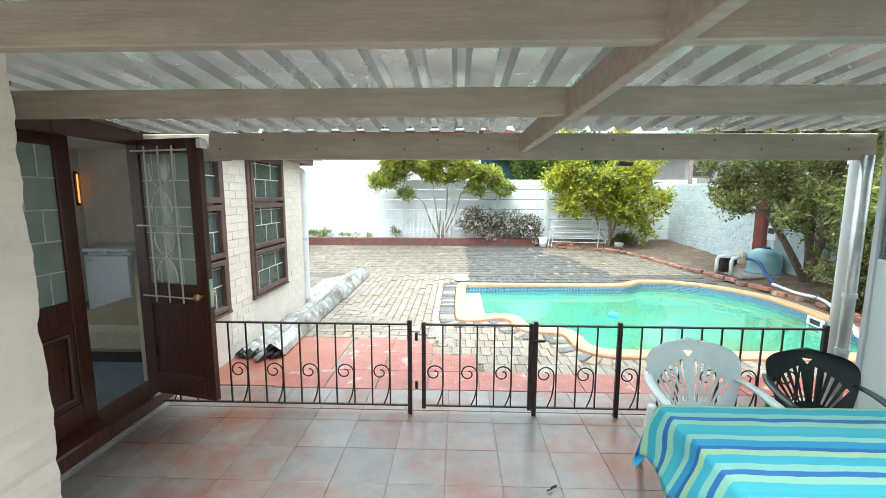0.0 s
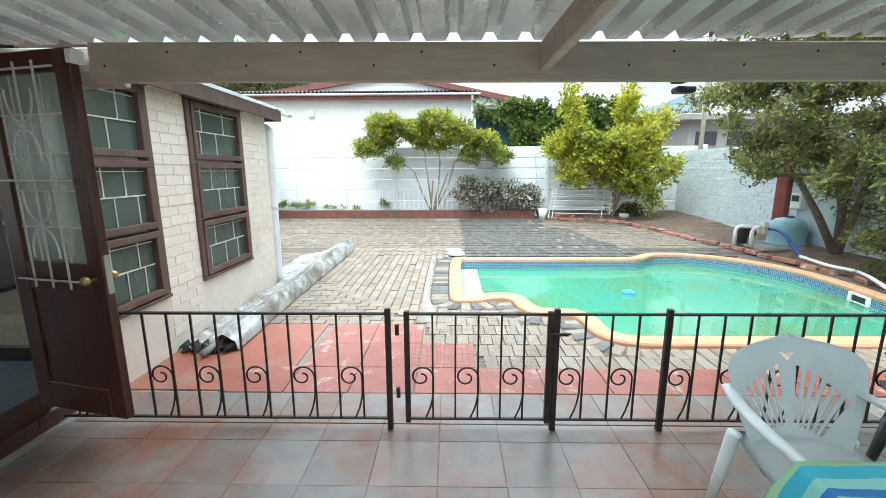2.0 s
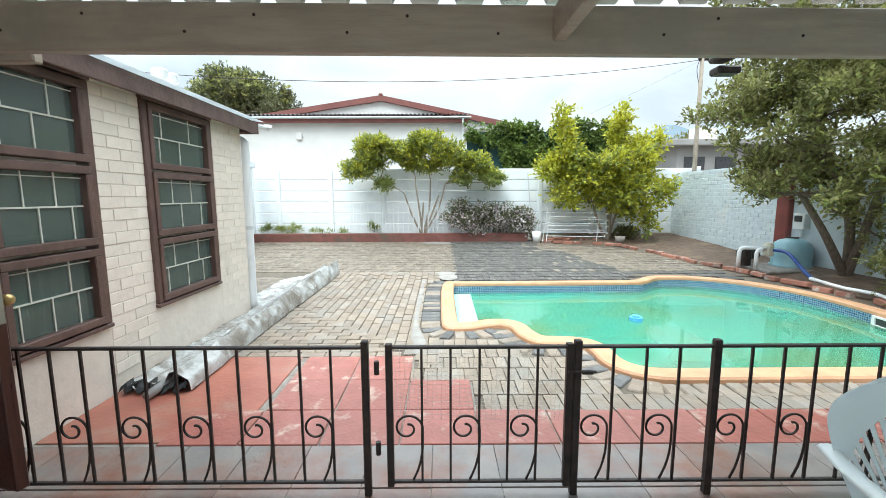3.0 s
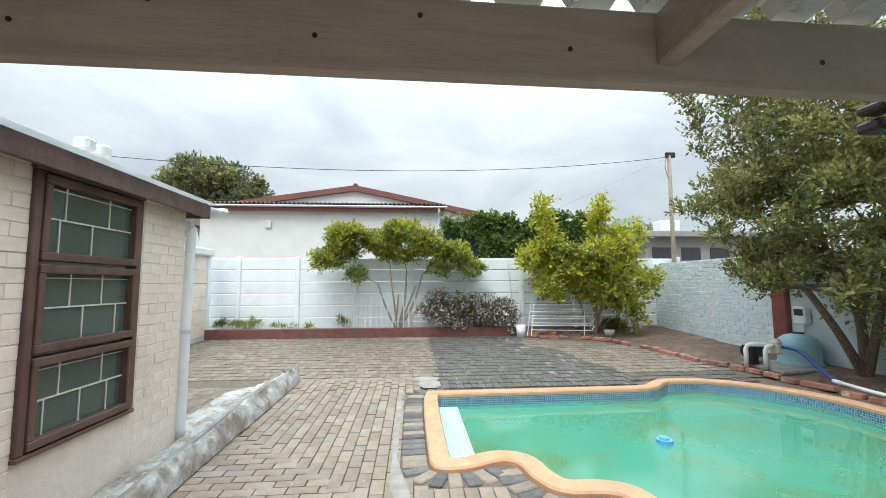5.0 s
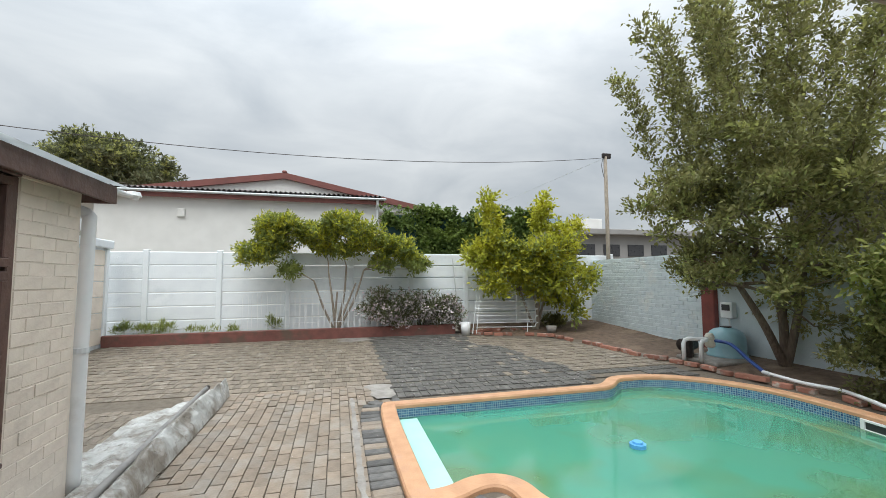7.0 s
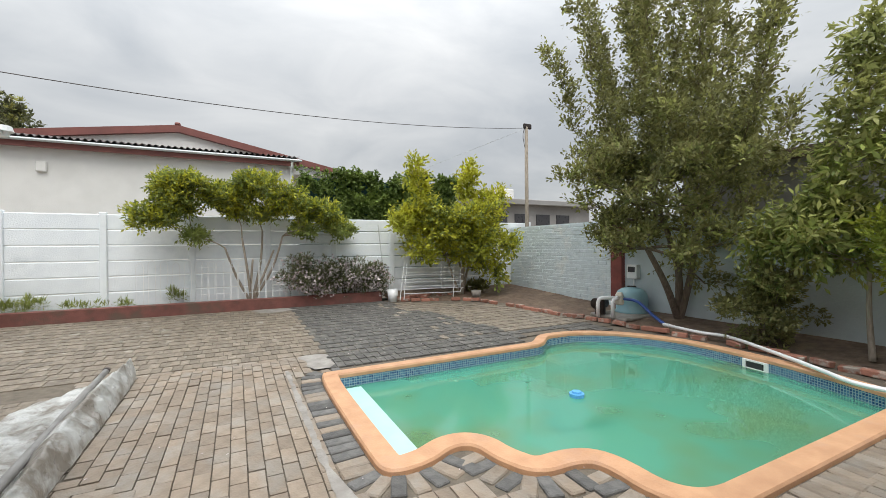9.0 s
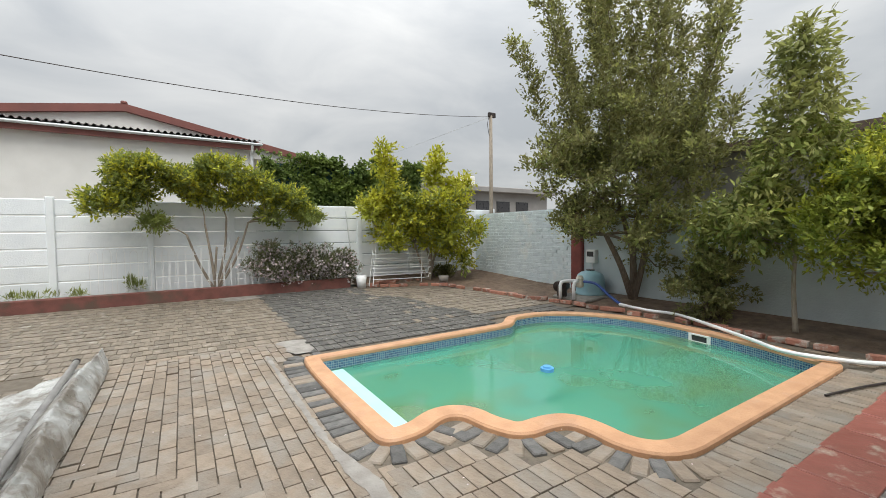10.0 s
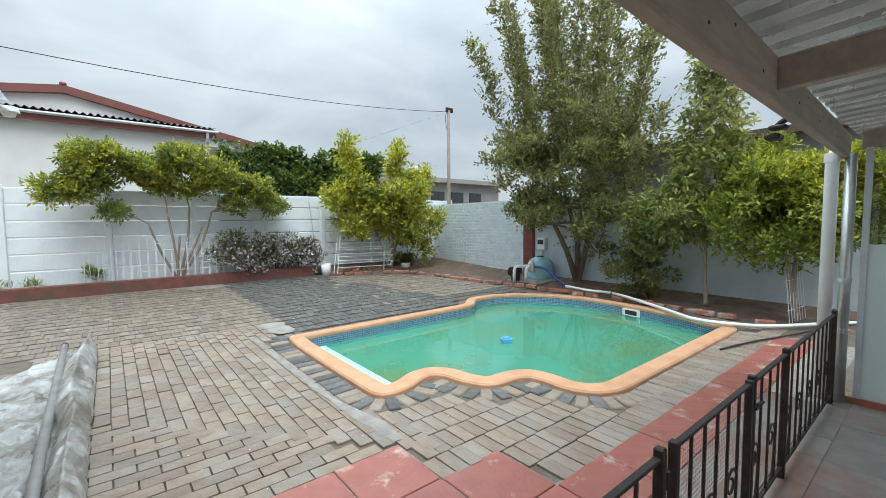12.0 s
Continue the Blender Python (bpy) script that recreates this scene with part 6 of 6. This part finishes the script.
lay = [p for p in lay if not in_pool(p[0], p[1], RING) and not (p[0] < -1.5 and p[1] > 8.9)]
lay.sort(key=lambda p: (p[0] + 0.6) ** 2 + (p[1] - 5.6) ** 2)
pav_me = piece_mesh("paver", 0.2125, 0.0965, 0.05, 0.0015)
for x, y, a in lay[:300]:
    place_mesh("paver", pav_me, M["paver"], paving, at=pose(x, y, rise(y) + random.uniform(-0.003, 0.003), random.uniform(-1, 1), random.uniform(-0.6, 0.6), a + random.uniform(-1, 1)))


def joined(name, spots, w, d, h, mat, parent, bevel=0.006, tilt=0.8):
    """Many like blocks joined in one mesh, each lying a little unevenly."""
    base = np.array([(sx * w / 2, sy * d / 2, -h) for sx, sy in ((-1, -1), (1, -1), (1, 1), (-1, 1))] + [(sx * (w / 2), sy * (d / 2), -bevel) for sx, sy in ((-1, -1), (1, -1), (1, 1), (-1, 1))] + [(sx * (w / 2 - bevel), sy * (d / 2 - bevel), 0) for sx, sy in ((-1, -1), (1, -1), (1, 1), (-1, 1))])
    quads = [(8, 9, 10, 11)] + [(a + 4 * r, (a + 1) % 4 + 4 * r, (a + 1) % 4 + 4 * (r + 1), a + 4 * (r + 1)) for r in (0, 1) for a in range(4)]
    vs, fs = [], []
    for x, y, z, a in spots:
        m = pose(x, y, z, random.uniform(-tilt, tilt), random.uniform(-tilt, tilt), a)
        o = len(vs)
        vs += [tuple(m @ Vector(p)) for p in base]
        fs += [tuple(i + o for i in q) for q in quads]
    me = bpy.data.meshes.new(name)
    me.from_pydata(vs, [], fs)
    ob = place_mesh(name, me, mat, parent)
    ob["kind"] = "stuff"
    return ob


M["paver_rest"] = material("brick_paver_joined", (0.268, 0.21, 0.156), (0.212, 0.168, 0.126), rough=0.6, scale=9, bump=0.45, bump_scale=40, vary=0.16, stain=(0.27, 0.245, 0.21), stain_scale=3.0, stain_low=0.46, stain_high=0.7, islands=True)
if len(lay) > 300:
    joined("paving_rest", [(x, y, rise(y) + random.uniform(-0.003, 0.003), a) for x, y, a in lay[300:]], 0.2125, 0.0965, 0.05, M["paver_rest"], paving, 0.0015)
# old paving behind the pool
spots, tar = [], []
for j in range(0, 20):
    y = 9.085 + 0.222 * j
    for i in range(-46, 64):
        x = 0.104 * i + (0.052 if j % 2 else 0)
        if y > 12.9 or x < -4.9 or in_pool(x, y, RING) or (x > 2.7 and y > 12.6 - 0.55 * (x - 2.7) ** 1.25):
            continue
        wob = 0.5 * noise.noise(Vector((x * 1.3, y * 1.3, 0)))
        dark = 0.45 < x < 3.6 - 0.28 * (y - 8.6) ** 0.9 + wob and not (x > 2.2 and random.random() < 0.12)
        (tar if dark else spots).append((x + random.uniform(-0.004, 0.004), y + random.uniform(-0.006, 0.006), rise(y) + random.uniform(-0.003, 0.003), 90 + random.uniform(-4, 4) * dark))
for j in range(-11, 0):
    y = 9.0 + 0.222 * j
    for i in range(-46, -19):
        x = 0.104 * i + (0.052 if j % 2 else 0)
        if y > 6.6 and x < -2.14:
            spots.append((x, y, random.uniform(-0.002, 0.002), 90))
for i in range(4, 60):
    x = 0.104 * i
    for y in (8.42, 8.64, 8.86):
        if not in_pool(x, y, RING) and x < 5.2:
            tar.append((x, y - 0.02, rise(y) + random.uniform(-0.004, 0.004), 90 + random.uniform(-4, 4)))
joined("old_paving", spots, 0.21, 0.099, 0.05, M["paver_far"], paving, 0.0015, 0.35)
joined("dark_paving", tar, 0.208, 0.097, 0.05, M["tar"], paving, 0.0015, 0.5)
# half bricks and a header row at the edge of the two fields
joined("half_pavers", [(-0.77 + 0.104 * (i + 0.5), 8.828, rise(8.83), 90) for i in range(-13, 9) if i % 2], 0.1, 0.0985, 0.05, M["paver_rest"], paving, 0.0015)
joined("header_row", [(-2.05 + 0.222 * k, 8.925, rise(8.925), 0) for k in range(11)], 0.21, 0.09, 0.05, M["paver_rest"], paving)
# slabs set round the pool, alternately charcoal and brown
slab_me = piece_mesh("slab", 0.098, 0.215, 0.04, 0.008)
slab2_me = piece_mesh("slab", 0.106, 0.212, 0.04, 0.01)
mid = inset(POOL, -0.118)
run, spots = 0.0, []
for a, b in zip(mid, mid[1:] + mid[:1]):
    d = b - a
    while run < d.length:
        spots.append((a + d * (run / d.length), math.degrees(math.atan2(d.y, d.x))))
        run += 0.119
    run -= d.length
for k, (p, turn) in enumerate(spots):
    if (p.x > 0.5 and p.y > 5.9) or p.x > 4.9:
        continue
    dark = (k % 2 == 0 and p.x < 1.7) if p.y < 5.9 else random.random() < 0.5
    place_mesh("slab", slab_me if dark else slab2_me, M["paver_dark"] if dark else M["paver"], paving, at=pose(p.x, p.y, random.uniform(-0.004, 0.005), random.uniform(-1.5, 1.5), random.uniform(-1.5, 1.5), turn + random.uniform(-5, 5)))
# cement smears
for x0, x1, y0, y1, nm in ((0.1, 0.42, 8.3, 8.95, 2), (-0.3, 0.5, 12.4, 12.85, 3)):
    bm = bmesh.new()
    n = max(10, int((y1 - y0) / 0.06))
    left, right = [], []
    for k in range(n + 1):
        y = y0 + (y1 - y0) * k / n
        w = 0.35 + 0.65 * min(1, min(k, n - k) / (0.15 * n))
        c, h = (x0 + x1) / 2, (x1 - x0) / 2 * w
        jit = 0.45 * (x1 - x0)
        left.append(bm.verts.new((c - h + jit * noise.noise(Vector((0, y * 6, nm * 3.1))), y, rise(y) + 0.005)))
        right.append(bm.verts.new((c + h + jit * noise.noise(Vector((5, y * 6, nm * 3.1))), y, rise(y) + 0.005)))
    for k in range(n):
        bm.faces.new((left[k], right[k], right[k + 1], left[k + 1]))
    part("cement_patch", bm, M["cement"], paving, "pale trowelled cement patch")

bm = bmesh.new()
rows = []
for k in range(61):
    y = 5.12 + 3.3 * k / 60
    c = float(np.interp(y, (5.1, 5.4, 5.7, 6.1, 8.4), (-0.03, -0.02, -0.07, -0.1, -0.1)))
    h = 0.02 + 0.03 * abs(noise.noise(Vector((1, y * 3, 2)))) + 0.045 * max(0, 1 - abs(y - 5.5) / 0.5)
    rows.append([bm.verts.new((c + q * h + 0.02 * noise.noise(Vector((q, y * 9, 4))), y, 0.004 + 0.003 * (1 - abs(q)) + 0.003 * noise.noise(Vector((q * 3, y * 11, 1))))) for q in (-1, -0.3, 0.4, 1)])
for a, b in zip(rows, rows[1:]):
    for k in range(3):
        bm.faces.new((a[k], a[k + 1], b[k + 1], b[k]))
part("cement_joint", bm, M["cement"], paving, "rough pale cement joint along the slabs", smooth=True)
# pale crumbs and dry petals strewn over the paving
crumbs = bmesh.new()
for k in range(520):
    if k < 300:
        x, y = random.uniform(0.5, 3.6), random.uniform(8.5, 12.6)
    else:
        x, y = random.uniform(-1.5, 2.5), random.uniform(4.3, 12.5)
    if in_pool(x, y, inset(POOL, -0.02)) or (x > 2.6 and y > 12.0) or (y < 5.1 and x < 0.5):
        continue
    r, a = random.uniform(0.004, 0.011), random.uniform(0, 6)
    z = rise(y) + 0.006
    crumbs.faces.new([crumbs.verts.new((x + r * math.cos(a + q) * f, y + r * math.sin(a + q) * f, z + 0.002 * (q % 2))) for q, f in ((0, 1.0), (1.3, 0.6), (2.6, 1.1), (4.2, 0.7))])
tagged(part("crumb", crumbs, M["petal"], paving), kind="stuff")

# brick edging of the soil bed
M["red_brick"] = material("old_red_brick", (0.36, 0.16, 0.11), (0.27, 0.12, 0.085), rough=0.85, scale=12, bump=0.5, vary=0.3, stain=(0.42, 0.37, 0.32), stain_scale=5, stain_low=0.52, stain_high=0.62)
edging = tagged(thing("brick_edging", at=(5, 10, 0)), "loose row of old red edging bricks", "edging", kind="structure")
eb = piece_mesh("brick", 0.215, 0.1, 0.07, 0.008)
line = spline([(2.8, 12.7, 0), (3.6, 12.45, 0), (4.5, 12.05, 0), (4.95, 10.9, 0), (5.1, 9.9, 0), (5.4, 8.9, 0), (5.62, 7.6, 0), (5.66, 6.6, 0), (5.55, 5.4, 0), (5.42, 4.3, 0)], 30)
acc, prev = 0.0, line[0]
for k in range(1, len(line)):
    acc += (line[k] - prev).length
    prev = line[k]
    if acc > 0.235:
        acc = 0.0
        d = line[k] - line[k - 1]
        p = line[k]
        if random.random() < 0.9:
            place_mesh("brick", eb, M["red_brick"], edging, at=pose(p.x + random.uniform(-0.03, 0.03), p.y + random.uniform(-0.03, 0.03), rise(p.y) + random.uniform(0.05, 0.085), random.uniform(-5, 5), random.uniform(-5, 5), math.degrees(math.atan2(d.y, d.x)) + random.uniform(-12, 12)))
for k in range(14):
    place_mesh("brick", eb, M["red_brick"], edging, at=pose(2.9 + random.uniform(0, 1.5), 12.75 + random.uniform(-0.08, 0.15), 0.2 + random.uniform(0, 0.06), random.uniform(-8, 8), random.uniform(-8, 8), random.uniform(-40, 40)))
